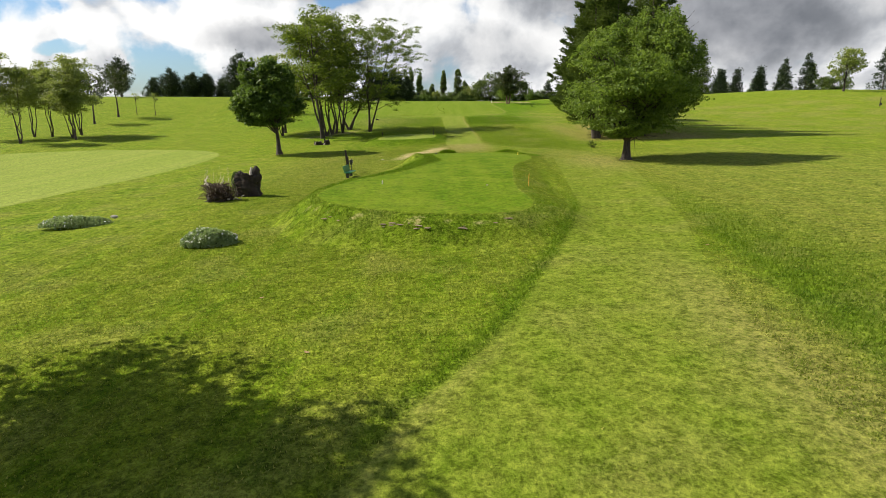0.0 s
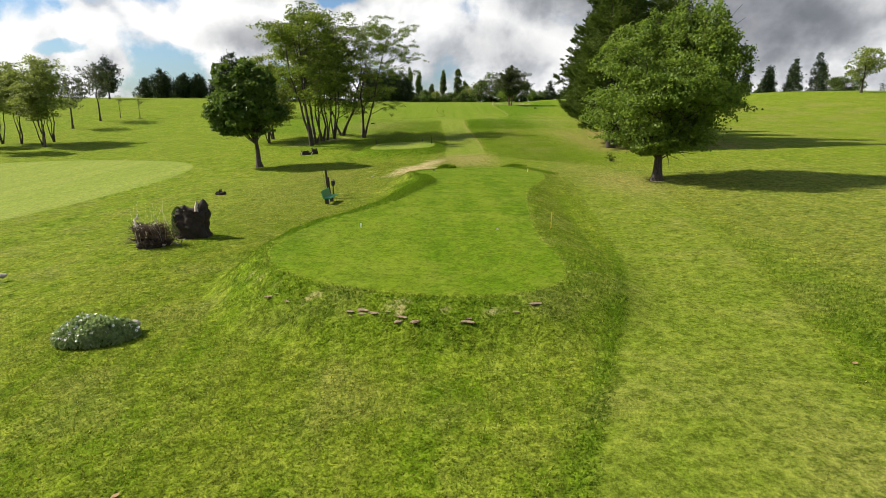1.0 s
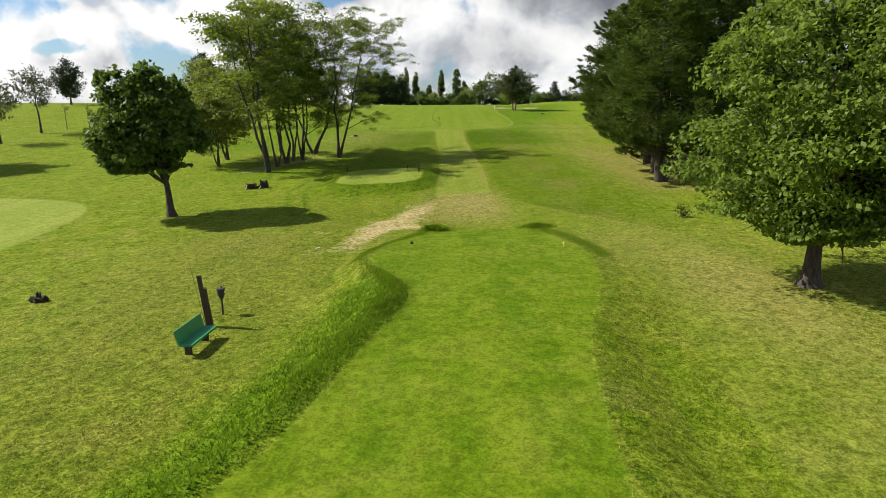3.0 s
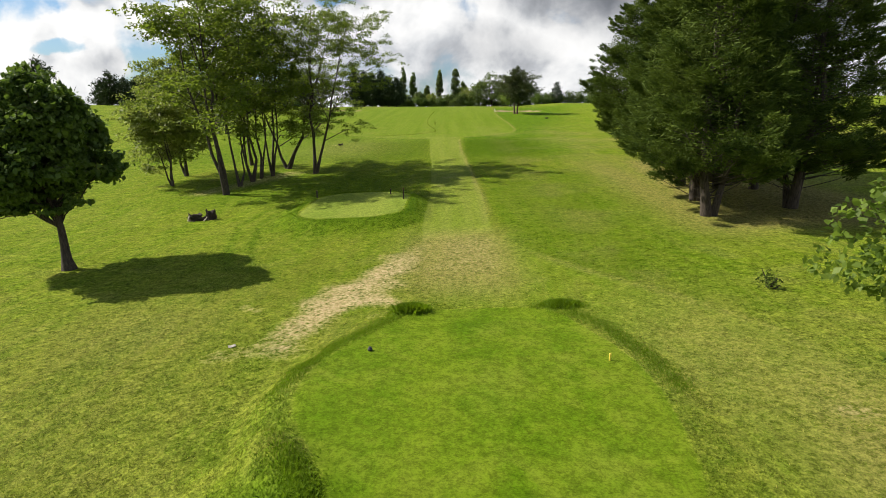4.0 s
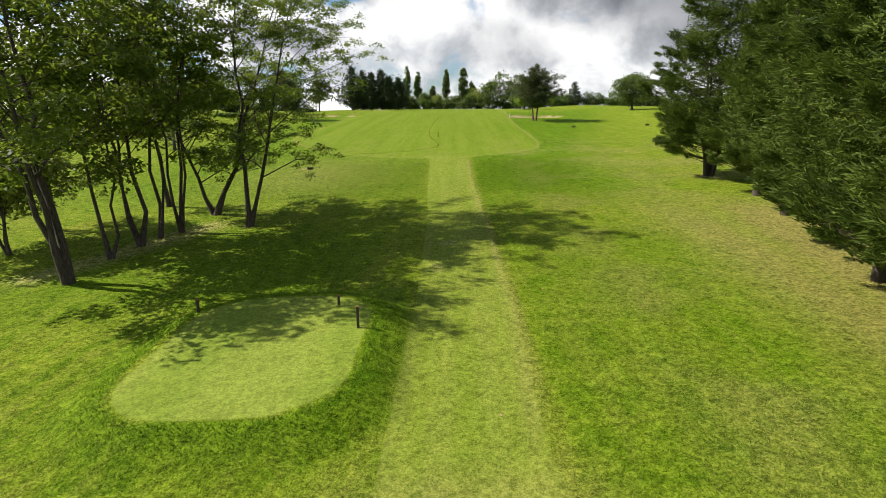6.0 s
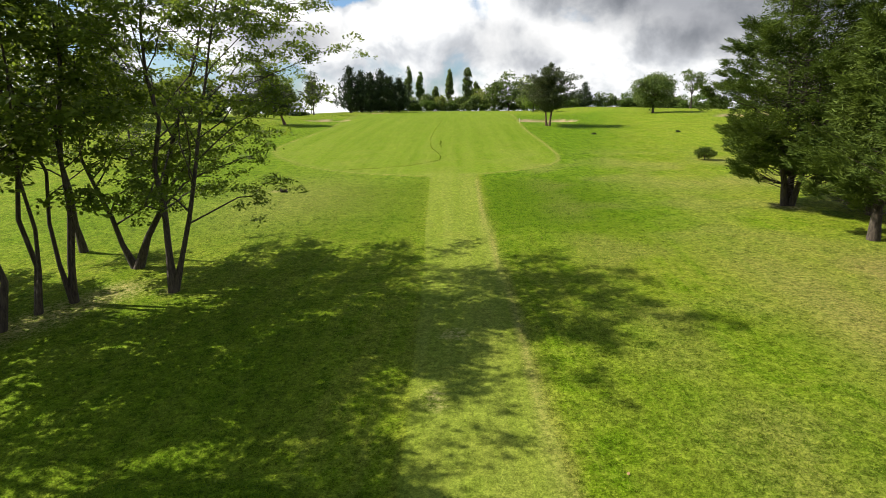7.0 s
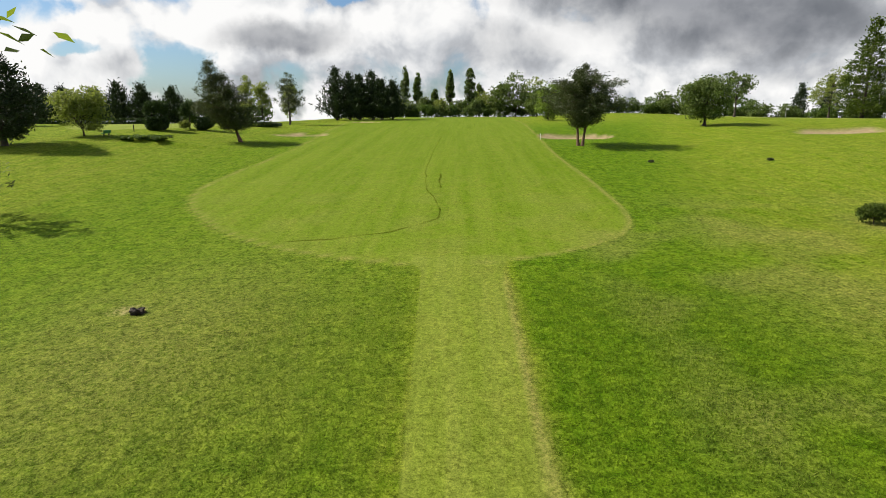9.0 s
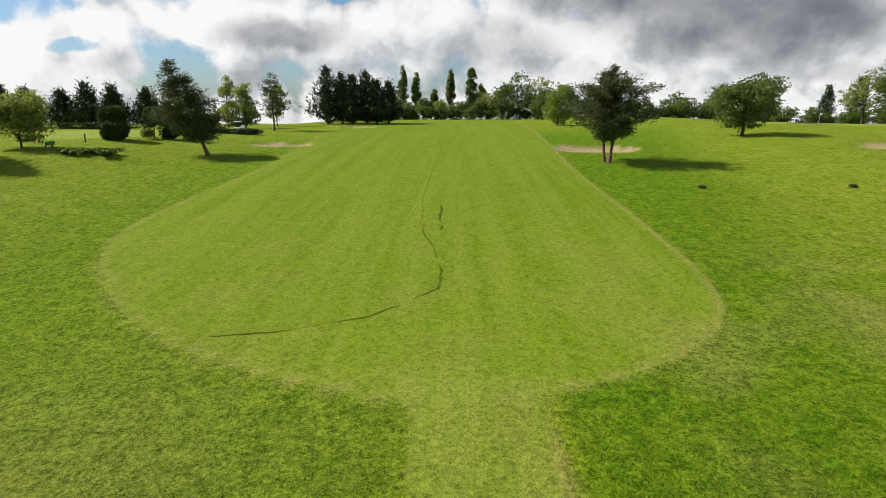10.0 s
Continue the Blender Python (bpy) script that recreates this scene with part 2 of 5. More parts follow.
def edges(x, y):
    """Signed distances (negative inside) to the fairway, the joining strip, the lighter walkway, the dry slope, both tees and the greens."""
    fair = np.full(x.shape, 60.0)
    m = near(x, y, -60, 45, 110, 430)
    fair[m] = outline(FAIRWAY, x[m], y[m])
    # mown strip that joins the first tee to the fairway
    left = np.interp(y, [54, 58.3, 64.7, 70, 82, 100, 104, 107, 114, 127, 129], [.9, .45, 0, -.3, -.1, -.5, -.7, -.9, -1.1, -1.5, -2.4])
    right = np.interp(y, [54, 58, 63, 66, 70, 80, 98, 107, 114, 127, 129], [4.9, 6.0, 5.6, 4.4, 4.0, 4.15, 3.72, 3.4, 3.2, 3.1, 3.5])
    strip = np.maximum(np.maximum(left - x, x - right), np.maximum(66 - y + .5 * x, y - 129.5))
    # lighter strip beside the first tee
    l0 = np.interp(y, [-10, 6, 8.5, 10.2, 12.9, 17.8, 21, 24.3, 34, 42, 50], [-2.3, -1.6, -.5, .6, 1.85, 3.6, 4.8, 5.8, 7.0, 8.0, 9.0])
    r0 = np.interp(y, [-10, 8.2, 10.3, 12.9, 15.8, 21.7, 34.6, 50], [5.0, 5.8, 6.2, 6.7, 7.4, 9.1, 11.6, 14.0])
    walkway = np.maximum(np.maximum(l0 - x, x - r0), y - 46)
    bend = np.interp(y, [44, 52.2, 55.7, 59.1, 64, 68], [13.5, 12.0, 10.1, 7.7, 4.9, 3.7])
    tee = tee_distance(x, y)
    inner = np.interp(y, [50, 53, 56, 58.3, 64.7], [6, 4, .8, .45, 0])
    slope = np.maximum(np.maximum(np.maximum(x - bend, inner - x), np.interp(y, [52, 54], [1.1, .1]) - tee), np.maximum(y - 68, 43 - y))
    second = box_round(x, y, -5.3, 75.6, 3.6, 4.8, 2.6)
    put = np.full(x.shape, 60.0)
    m = near(x, y, -70, -18, 10, 90)
    put[m] = outline(PUTTING, x[m], y[m])
    put = np.minimum(put, np.minimum(oval(x, y, 88, 252, 22, 18), oval(x, y, -62, 212, 13, 17)))
    return fair, strip, walkway, slope, tee, second, put, x - bend, l0 - x


def zones(x, y):
    """What grows where: fine-mown, short tee turf, green, straw-dry, bare soil, lush, sand, each 0 to 1."""
    shape = x.shape
    far_fair, strip, walkway, slope, d, e, put, past_bend, past_walk = edges(x, y)

    def inside(far, k=1.0):
        return k * (1 - smooth(-.1, .12, far))

    mown = np.maximum(np.maximum(inside(far_fair), inside(strip, .8)), np.maximum(inside(walkway, .8), inside(slope, .42)))
    tee = np.maximum(inside(d), inside(e))
    green = np.maximum(inside(put), inside(e, .7))
    dry = 1.0 * np.exp(-((x - 1.8) / 3.0) ** 4 - ((y - 62.5) / 6.0) ** 4)
    dry = np.maximum(dry, .5 * np.exp(-((x - 9.5) / 3.5) ** 2 - ((y - 50) / 6) ** 2))
    dry = np.maximum(dry, .7 * np.exp(-((x - 6.3) / 1.5) ** 2) * smooth(22, 8, y))
    dry = np.maximum(dry, .8 * np.exp(-((x - 11.5) / 2.8) ** 2 - ((y - 44) / 8) ** 2))
    dry = np.maximum(dry, .8 * np.exp(-((x - 17.5) / 2.6) ** 2) * smooth(62, 68, y) * smooth(112, 90, y))
    dry = np.maximum(dry, .5 * np.exp(-((x - 22) / 6) ** 2 - ((y - 121) / 4) ** 2))
    dry = np.maximum(dry, .5 * np.exp(-((x + 10) / 4) ** 2 - ((y - 54) / 5) ** 2))
    dry = np.maximum(dry, .34 * np.exp(-((x + 10) / 7) ** 2 - ((y - 48) / 14) ** 2))
    dry = np.maximum(dry, .10 * (1 - smooth(-.1, .3, strip)) * smooth(60, 70, y))
    dry = np.maximum(dry, .42 * smooth(-.5, .8, wobble(x, y, 4.2, 8.0) + .4 * wobble(x, y, 1.7, 2.0)) * smooth(6, 11, x) * smooth(60, 70, y) * smooth(150, 135, y))
    dry = np.maximum(dry, .5 * np.exp(-((x + 13) / 8) ** 2 - ((y - 118) / 11) ** 2))
    # needle litter under the cypress row
    dry = np.maximum(dry, 1.05 * smooth(16, 18.5, x + .5 * wobble(x, y, 1.6) - .12 * (y - 68)) * smooth(33, 29, x) * smooth(64, 68, y) * smooth(104, 96, y))
    # pale worn rims where the mower turns
    dry = np.maximum(dry, .62 * np.exp(-((far_fair + .12) / .24) ** 2) * smooth(-4, 6, np.abs(x)))
    dry = np.maximum(dry, .75 * np.exp(-((x - np.interp(y, [66, 70, 80, 98, 107, 114, 127], [4.4, 4.0, 4.15, 3.72, 3.4, 3.2, 3.1]) + .05) / .22) ** 2) * smooth(68, 74, y) * smooth(128, 124, y))
    dry = np.maximum(dry, .55 * np.exp(-(past_bend / .35) ** 2) * smooth(46, 50, y) * smooth(66, 60, y))
    dry = np.maximum(dry, .45 * np.exp(-((past_walk + .25) / .25) ** 2) * smooth(13, 9, y))
    dry = np.maximum(dry, .55 * smooth(.1, .9, wobble(x, y, 5.5, 7.0)) * smooth(14, 20, x) * smooth(112, 120, y) * smooth(150, 135, y))
    dry = np.maximum(dry, .16 * smooth(.1, .9, wobble(x, y, 3.1, 2.0) + .4 * wobble(x, y, 1.2, 5.0)) * (far_fair < 0) * smooth(165, 140, y))
    dry = np.maximum(dry, .30 * smooth(.2, 1.0, wobble(x, y, 1.9, 3.0) + .5 * wobble(x, y, .8, 1.0)) * (1 - smooth(60, 70, y)))
    dry = np.maximum(dry, .34 * smooth(8, 14, x) * smooth(44, 20, x) * smooth(62, 40, y))
    dry = np.maximum(dry, .10 * (1 - smooth(-.1, .3, walkway)))
    r, along = track([(-4.6, 52.2), (-3.6, 55.5), (-2.4, 58.5), (-1.3, 61.5), (0.0, 65)], x, y)
    r = r * (1 + .45 * wobble(x, y, .9, 1.0) + .35 * wobble(x, y, 2.3, 4.0))
    bare = np.exp(-(r / np.interp(along, [0, .4, 1], [1.3, 1.6, 1.0])) ** 2) * np.interp(along, [0, .2, .7, 1], [.5, .88, .8, .35])
    r, along = track([(-16, 97), (-19, 90), (-21, 86)], x, y)
    bare = np.maximum(bare, .5 * np.exp(-(r / 2.2) ** 2))
    for cx, cy, sx, sy, k in ((-4.3, 52.2, .5, .4, .8), (1.2, 90.6, .9, .8, .5), (.6, 85.8, .7, 1.2, .45), (11.2, 47.0, .8, .5, .5), (-15.6, 122, 1.2, .8, .6), (14, 43.4, 1.6, 1.4, .35),
                          (3.3, 18.9 + 50.6, .3, .3, .4), (-13.4, 96.6, .9, .8, .5), (25.6, 111.6, 1.5, 1.5, .6)):
        bare = np.maximum(bare, k * np.exp(-((x - cx) / sx) ** 2 - ((y - cy) / sy) ** 2))
    # flecks of soil in the straw before the joining strip
    bare = np.maximum(bare, .34 * np.exp(-((x - 2.4) / 2.0) ** 4 - ((y - 63.5) / 5) ** 4))
    # soil and stones that show through the front bank of the tee
    front = np.exp(-((d - .65) / .42) ** 2) * (y < 23.5) * smooth(.25, .9, wobble(x, y, .38, 1.0) + .6 * wobble(x, y, .17, 4.0) + .25)
    front = np.maximum(front, np.exp(-((d - .38) / .10) ** 2) * smooth(-2.3, -1.9, x) * smooth(.3, -.1, x) * (y < 21.5))
    bare = np.maximum(bare, .52 * front)
    lush = .7 * np.exp(-((d - .30) / .32) ** 2) * (d > 0) * (1 - .6 * smooth(2, 3, x) * smooth(23, 26, y))
    lush = np.maximum(lush, .45 * np.exp(-((d - 1.9) / .25) ** 2) * smooth(3, 6, x) * smooth(44, 36, y))
    lush = np.maximum(lush, .5 * np.exp(-((d - .9) / .9) ** 2) * (d > 0) * smooth(27, 22, y))
    lush = lush * (1 - smooth(51.5, 53.5, y) * smooth(.2, .7, x) * smooth(5.3, 4.8, x))
    for cx, cy in ((-.1, 54.6), (5.6, 55.0)):
        lush = np.maximum(lush, np.exp(-((x - cx) ** 2 / .45 + (y - cy) ** 2 / .5)))
    lush = np.maximum(lush, .75 * np.exp(-((past_walk - .25) / .3) ** 2) * smooth(32, 24, y) * smooth(6, 8, y))
    r, along = track(RIDGE, x, y)
    lush = np.maximum(lush, np.exp(-(r / 1.9) ** 4))
    lush = np.maximum(lush, np.exp(-(np.maximum(e, 0) / 2) ** 2) * (e > .2))
    lush = np.maximum(lush, .8 * smooth(6.8, 7.6, x - np.interp(y, [8, 22, 35, 50], [0, 2.2, 3.6, 5.5])) * smooth(14, 8, x) * smooth(40, 20, y))
    lush = np.maximum(lush, .42 * smooth(4.3, 5.2, x) * smooth(20, 11, x) * smooth(-.1, .2, past_bend) * smooth(50, 58, y) * smooth(100, 84, y))
    lush = np.maximum(lush, .6 * smooth(-2, -5, x) * smooth(-26, -18, x) * smooth(76, 84, y) * smooth(104, 90, y))
    lush = np.maximum(lush, .92 * smooth(3.2, 4.2, x) * smooth(24, 12, x - .25 * np.maximum(y - 130, 0)) * smooth(96, 112, y) * smooth(250, 215, y) * (1 - mown))
    lush = np.maximum(lush, .68 * smooth(-.5, -2.5, x) * smooth(-44, -26, x) * smooth(98, 110, y) * smooth(230, 200, y) * (1 - mown))
    dry = dry * (1 - .8 * np.exp(-(r / 2.2) ** 4))
    # wheel marks that lead past the second tee
    for off in (0, 1.3):
        w, along = track([(-10.5 + off, 81), (-12.6 + off, 76.9), (-12.9 + off, 72.7), (-11.4 + off, 66.4), (-9.7 + off, 61.7)], x, y)
        lush = np.maximum(lush, .75 * np.exp(-(w / .28) ** 2))
    sand = np.zeros(shape)
    for cx, cy, rx, ry in BUNKERS:
        sand = np.maximum(sand, 1 - smooth(-.5, -.1, oval(x, y, cx, cy, rx, ry) + .5 * wobble(x, y, 2.2, 2.0)))
    short = np.maximum(tee, green)
    return mown, short, green, dry, bare, lush * (1 - tee), sand


def textured(name, rough=0.8):
    mat = bpy.data.materials.new(name)
    mat.use_nodes = True
    tr = mat.node_tree
    tr.nodes.clear()
    bsdf = node(tr, "ShaderNodeBsdfPrincipled", {"Roughness": rough})
    node(tr, "ShaderNodeOutputMaterial", {"Surface": bsdf.outputs[0]})
    return mat, tr, bsdf


def mixed(tr, fac, a, b, blend="MIX"):
    return node(tr, "ShaderNodeMix", {"Factor": fac, 6: a, 7: b}, data_type="RGBA", blend_type=blend).outputs[2]


def ranged(tr, value, a, b, c=0.0, d=1.0):
    return node(tr, "ShaderNodeMapRange", {"Value": value, "From Min": a, "From Max": b, "To Min": c, "To Max": d}).outputs[0]


def grain(tr, where, scale, detail=4.0, rough=0.6, distortion=0.0):
    return node(tr, "ShaderNodeTexNoise", {"Vector": where, "Scale": scale, "Detail": detail, "Roughness": rough, "Distortion": distortion}).outputs["Fac"]


def times(tr, a, b, operation="MULTIPLY"):
    return node(tr, "ShaderNodeMath", {0: a, 1: b}, operation=operation).outputs[0]


def grass_material():
    mat, tr, bsdf = textured("grass", 0.9)
    place = node(tr, "ShaderNodeNewGeometry").outputs["Position"]
    za = node(tr, "ShaderNodeSeparateColor", {0: node(tr, "ShaderNodeAttribute", attribute_name="zone_a").outputs["Color"]}).outputs
    zb = node(tr, "ShaderNodeSeparateColor", {0: node(tr, "ShaderNodeAttribute", attribute_name="zone_b").outputs["Color"]}).outputs
    sand = za[1]
    dry, bare, lush = zb
    blade = grain(tr, place, 17.0, 6.0, 0.70)
    tuft = grain(tr, place, 6.0, 5.0, 0.65, 0.5)
    clump = grain(tr, place, 2.6, 6.0, 0.68, 0.4)
    blot = grain(tr, place, 0.55, 4.0, 0.65, 0.8)
    patch = grain(tr, place, 1.3, 5.0, 0.62, 0.3)
    wide = grain(tr, place, 0.13, 5.0, 0.6)
    frayed = ranged(tr, times(tr, tuft, times(tr, patch, .8), "ADD"), .5, 1.3, -.16, .16)

    def inside(name, soft=.05, fray=1.0):
        far = node(tr, "ShaderNodeAttribute", attribute_name=name).outputs["Fac"]
        return ranged(tr, times(tr, far, times(tr, frayed, fray), "ADD"), soft, -soft)

    fairway, strip, walkway, slope = inside("far_fairway", .03, .5), inside("far_strip"), inside("far_walkway"), inside("far_slope", .12, 2.0)
    tee, second, green = inside("far_tee", .05, .6), inside("far_second"), inside("far_green", .08, .5)
    mown = times(tr, times(tr, fairway, times(tr, strip, .72), "MAXIMUM"), times(tr, times(tr, walkway, .48), times(tr, slope, .4), "MAXIMUM"), "MAXIMUM")
    short = times(tr, times(tr, tee, second, "MAXIMUM"), green, "MAXIMUM")
    green = times(tr, green, times(tr, second, .65), "MAXIMUM")
    # mower passes lie along the fairway, bent a little on the slope
    bent_place = node(tr, "ShaderNodeVectorMath", {0: place, 1: node(tr, "ShaderNodeVectorMath", {0: node(tr, "ShaderNodeTexNoise", {"Vector": place, "Scale": .03, "Detail": 1.0}).outputs["Color"], 1: (9.0, 0.0, 0.0)}, operation="MULTIPLY").outputs[0]}, operation="ADD").outputs[0]
    lanes = node(tr, "ShaderNodeMapping", {"Vector": bent_place, "Scale": (1.0, 0.05, 0.0)}).outputs[0]
    pass_lines = grain(tr, lanes, 1.7, 3.0, 0.6)
    straight = node(tr, "ShaderNodeMapping", {"Vector": place, "Scale": (1.0, 0.04, 0.0)}).outputs[0]
    lane = grain(tr, straight, 0.55, 3.0, 0.55)
    stripe = grain(tr, straight, 1.3, 3.0, 0.6)
    base = mixed(tr, ranged(tr, patch, .34, .66), (.092, .166, .005, 1), (.186, .258, .018, 1))
    base = mixed(tr, ranged(tr, wide, .42, .60, 0, .65), base, mixed(tr, ranged(tr, patch, .36, .60), (.106, .188, .007, 1), (.190, .264, .020, 1)))
    base = mixed(tr, ranged(tr, blot, .50, .62, 0, .45), base, (.240, .270, .040, 1))
    base = mixed(tr, ranged(tr, blot, .52, .38, 0, .65), base, (.098, .176, .004, 1))
    base = mixed(tr, ranged(tr, lane, .45, .60, 0, .40), base, (.176, .214, .020, 1))
    base = mixed(tr, ranged(tr, pass_lines, .50, .62, 0, .50), base, (.204, .240, .034, 1))
    base = mixed(tr, times(tr, lush, .9), base, mixed(tr, ranged(tr, patch, .4, .6), (.064, .142, .003, 1), (.110, .196, .007, 1)))
    cut = mixed(tr, ranged(tr, lane, .38, .62), (.100, .164, .008, 1), (.132, .194, .017, 1))
    cut = mixed(tr, ranged(tr, stripe, .42, .6, 0, .4), cut, (.160, .206, .028, 1))
    cut = mixed(tr, ranged(tr, blot, .52, .64, 0, .35), cut, (.170, .194, .030, 1))
    base = mixed(tr, times(tr, mown, .85), base, cut)
    base = mixed(tr, times(tr, strip, .40), base, mixed(tr, ranged(tr, stripe, .4, .6), (.164, .214, .030, 1), (.208, .246, .050, 1)))
    base = mixed(tr, times(tr, walkway, .5), base, mixed(tr, ranged(tr, patch, .4, .6), (.098, .150, .008, 1), (.142, .178, .022, 1)))
    turf = mixed(tr, ranged(tr, lane, .38, .62), (.066, .126, .004, 1), (.110, .166, .009, 1))
    turf = mixed(tr, ranged(tr, patch, .40, .62, 0, .5), turf, (.122, .168, .013, 1))
    turf = mixed(tr, ranged(tr, blot, .50, .66, 0, .40), turf, (.150, .184, .022, 1))
    turf = mixed(tr, ranged(tr, blot, .48, .38, 0, .4), turf, (.050, .108, .002, 1))
    base = mixed(tr, times(tr, short, .92), base, turf)
    base = mixed(tr, times(tr, green, .85), base, mixed(tr, ranged(tr, lane, .4, .6), (.196, .250, .048, 1), (.222, .264, .062, 1)))
    straw = times(tr, times(tr, dry, ranged(tr, tuft, .36, .54, .35, 1.0)), times(tr, 1.0, times(tr, short, .85), "SUBTRACT"))
    base = mixed(tr, times(tr, straw, .9), base, (.260, .222, .088, 1))
    loose = times(tr, times(tr, ranged(tr, tuft, .52, .62), times(tr, 1.0, times(tr, lush, .8), "SUBTRACT")), times(tr, 1.0, times(tr, short, mown, "MAXIMUM"), "SUBTRACT"))
    base = mixed(tr, times(tr, loose, .35), base, (.236, .256, .040, 1))
    clip = ranged(tr, times(tr, times(tr, times(tr, blade, .42), times(tr, tuft, .36), "ADD"), times(tr, clump, .22), "ADD"), .42, .58, .34, 1.24)
    tone = node(tr, "ShaderNodeCombineXYZ", {0: clip, 1: clip, 2: clip}).outputs[0]
    base = mixed(tr, times(tr, 1.0, times(tr, times(tr, short, mown, "MAXIMUM"), .30), "SUBTRACT"), base, mixed(tr, 1.0, base, tone, "MULTIPLY"))
    soil = mixed(tr, ranged(tr, grain(tr, place, 7.0, 6.0), .35, .65), (.285, .212, .120, 1), (.520, .415, .270, 1))
    show = ranged(tr, times(tr, bare, ranged(tr, times(tr, tuft, times(tr, clump, .5), "ADD"), .50, .98, .05, 1.45)), .22, .80)
    base = mixed(tr, show, base, soil)
    base = mixed(tr, sand, base, mixed(tr, ranged(tr, patch, .3, .7), (.24, .185, .12, 1), (.34, .27, .185, 1)))
    base = mixed(tr, 1.0, base, (1.0, 1.0, .86, 1), "MULTIPLY")
    tr.links.new(base, bsdf.inputs["Base Color"])
    bsdf.inputs["Specular IOR Level"].default_value = 0.03
    relief = times(tr, times(tr, grain(tr, place, 10.0, 6.0, .7), .8), times(tr, blade, .4), "ADD")
    flat = ranged(tr, times(tr, short, times(tr, mown, .6), "MAXIMUM"), 0, 1, 1.0, .18)
    bump = node(tr, "ShaderNodeBump", {"Strength": times(tr, flat, .8), "Distance": .15, "Height": relief})
    tr.links.new(bump.outputs[0], bsdf.inputs["Normal"])
    return mat


GRASS = grass_material()


def build_ground():
    X, Y = np.meshgrid(GX, GY)
    x, y = X.ravel(), Y.ravel()
    nx, ny = len(GX), len(GY)
    verts = np.stack([x, y, ground(x, y)], 1)
    i = (np.arange(ny - 1)[:, None] * nx + np.arange(nx - 1)).ravel()
    me = quad_mesh("ground", verts, np.stack([i, i + 1, i + nx + 1, i + nx], 1))
    me.polygons.foreach_set("use_smooth", np.ones(len(i), bool))
    mown, short, green, dry, bare, lush, sand = zones(x, y)
    one = np.ones_like(x)
    for name, cols in (("zone_a", (green, sand, lush)), ("zone_b", (dry, bare, lush))):
        at = me.attributes.new(name, "FLOAT_COLOR", "POINT")
        at.data.foreach_set("color", np.stack([*cols, one], 1).astype(np.float32).ravel())
    for name, far in zip(("far_fairway", "far_strip", "far_walkway", "far_slope", "far_tee", "far_second", "far_green"), edges(x, y)):
        at = me.attributes.new(name, "FLOAT", "POINT")
        at.data.foreach_set("value", np.clip(far, -4, 4).astype(np.float32))
    me.materials.append(GRASS)
    return tagged(new("ground", me), "mown golf course grass on a long gentle slope", "ground", kind="structure")


build_ground()

# ---------------------------------------------------------------- trees
def leaf_material(name, dark, light, through=0.35, drifts=.45, bright=1.15, gloss=.24):
    mat, tr, bsdf = textured(name, 0.55)
    pick = node(tr, "ShaderNodeNewGeometry").outputs["Random Per Island"]
    place = node(tr, "ShaderNodeTexCoord").outputs["Object"]
    drift = grain(tr, place, 0.45, 3.0)
    col = mixed(tr, pick, (*dark, 1), (*light, 1))
    col = mixed(tr, ranged(tr, drift, .35, .65, 0, drifts), col, (light[0] * bright, light[1] * bright * .9, light[2], 1))
    tr.links.new(col, bsdf.inputs["Base Color"])
    bsdf.inputs["Specular IOR Level"].default_value = gloss
    glow = node(tr, "ShaderNodeBsdfTranslucent", {"Color": mixed(tr, .5, col, (light[0] * 1.6, light[1] * 1.6, light[2], 1))})
    both = node(tr, "ShaderNodeMixShader", {0: through, 1: bsdf.outputs[0], 2: glow.outputs[0]})
    tr.links.new(both.outputs[0], tr.nodes["Material Output"].inputs["Surface"])
    return mat


def bark_material(name, dark, light):
    mat, tr, bsdf = textured(name, 0.9)
    place = node(tr, "ShaderNodeTexCoord").outputs["Object"]
    long = node(tr, "ShaderNodeMapping", {"Vector": place, "Scale": (9.0, 9.0, 1.6)}).outputs[0]
    ridge = grain(tr, long, 1.5, 6.0, 0.65)
    col = mixed(tr, ranged(tr, ridge, .35, .65), (*dark, 1), (*light, 1))
    tr.links.new(col, bsdf.inputs["Base Color"])
    bump = node(tr, "ShaderNodeBump", {"Strength": .8, "Distance": .04, "Height": ridge})
    tr.links.new(bump.outputs[0], bsdf.inputs["Normal"])
    return mat


LEAF_MAPLE = leaf_material("maple_leaf", (.014, .036, .006), (.104, .168, .028), .30)
LEAF_LIME = leaf_material("lime_leaf", (.022, .054, .006), (.162, .238, .036), .46)
LEAF_ROBINIA = leaf_material("robinia_leaf", (.028, .056, .006), (.128, .176, .022), .56)
LEAF_PALE = leaf_material("pale_leaf", (.085, .125, .024), (.205, .250, .056), .45)
# strong, bright drift puts sunlit yellow-green patches into the cypress colour
LEAF_CYPRESS = leaf_material("cypress_spray", (.010, .025, .007), (.078, .116, .022), .22, .6, 1.45, .05)
LEAF_CEDAR = leaf_material("cedar_spray", (.028, .045, .018), (.075, .095, .035), .15)
LEAF_PINE = leaf_material("pine_needle", (.020, .032, .010), (.072, .092, .032), .15)
LEAF_DARK = leaf_material("far_conifer_needle", (.010, .022, .008), (.034, .056, .019), .1)
LEAF_HEDGE = leaf_material("clipped_hedge_leaf", (.016, .038, .010), (.052, .088, .022), .15)
LEAF_FAR = leaf_material("far_leaf", (.040, .075, .016), (.110, .155, .036), .35)
BARK = bark_material("bark", (.018, .013, .010), (.075, .058, .043))
BARK_RED = bark_material("reddish_bark", (.045, .022, .014), (.150, .085, .055))


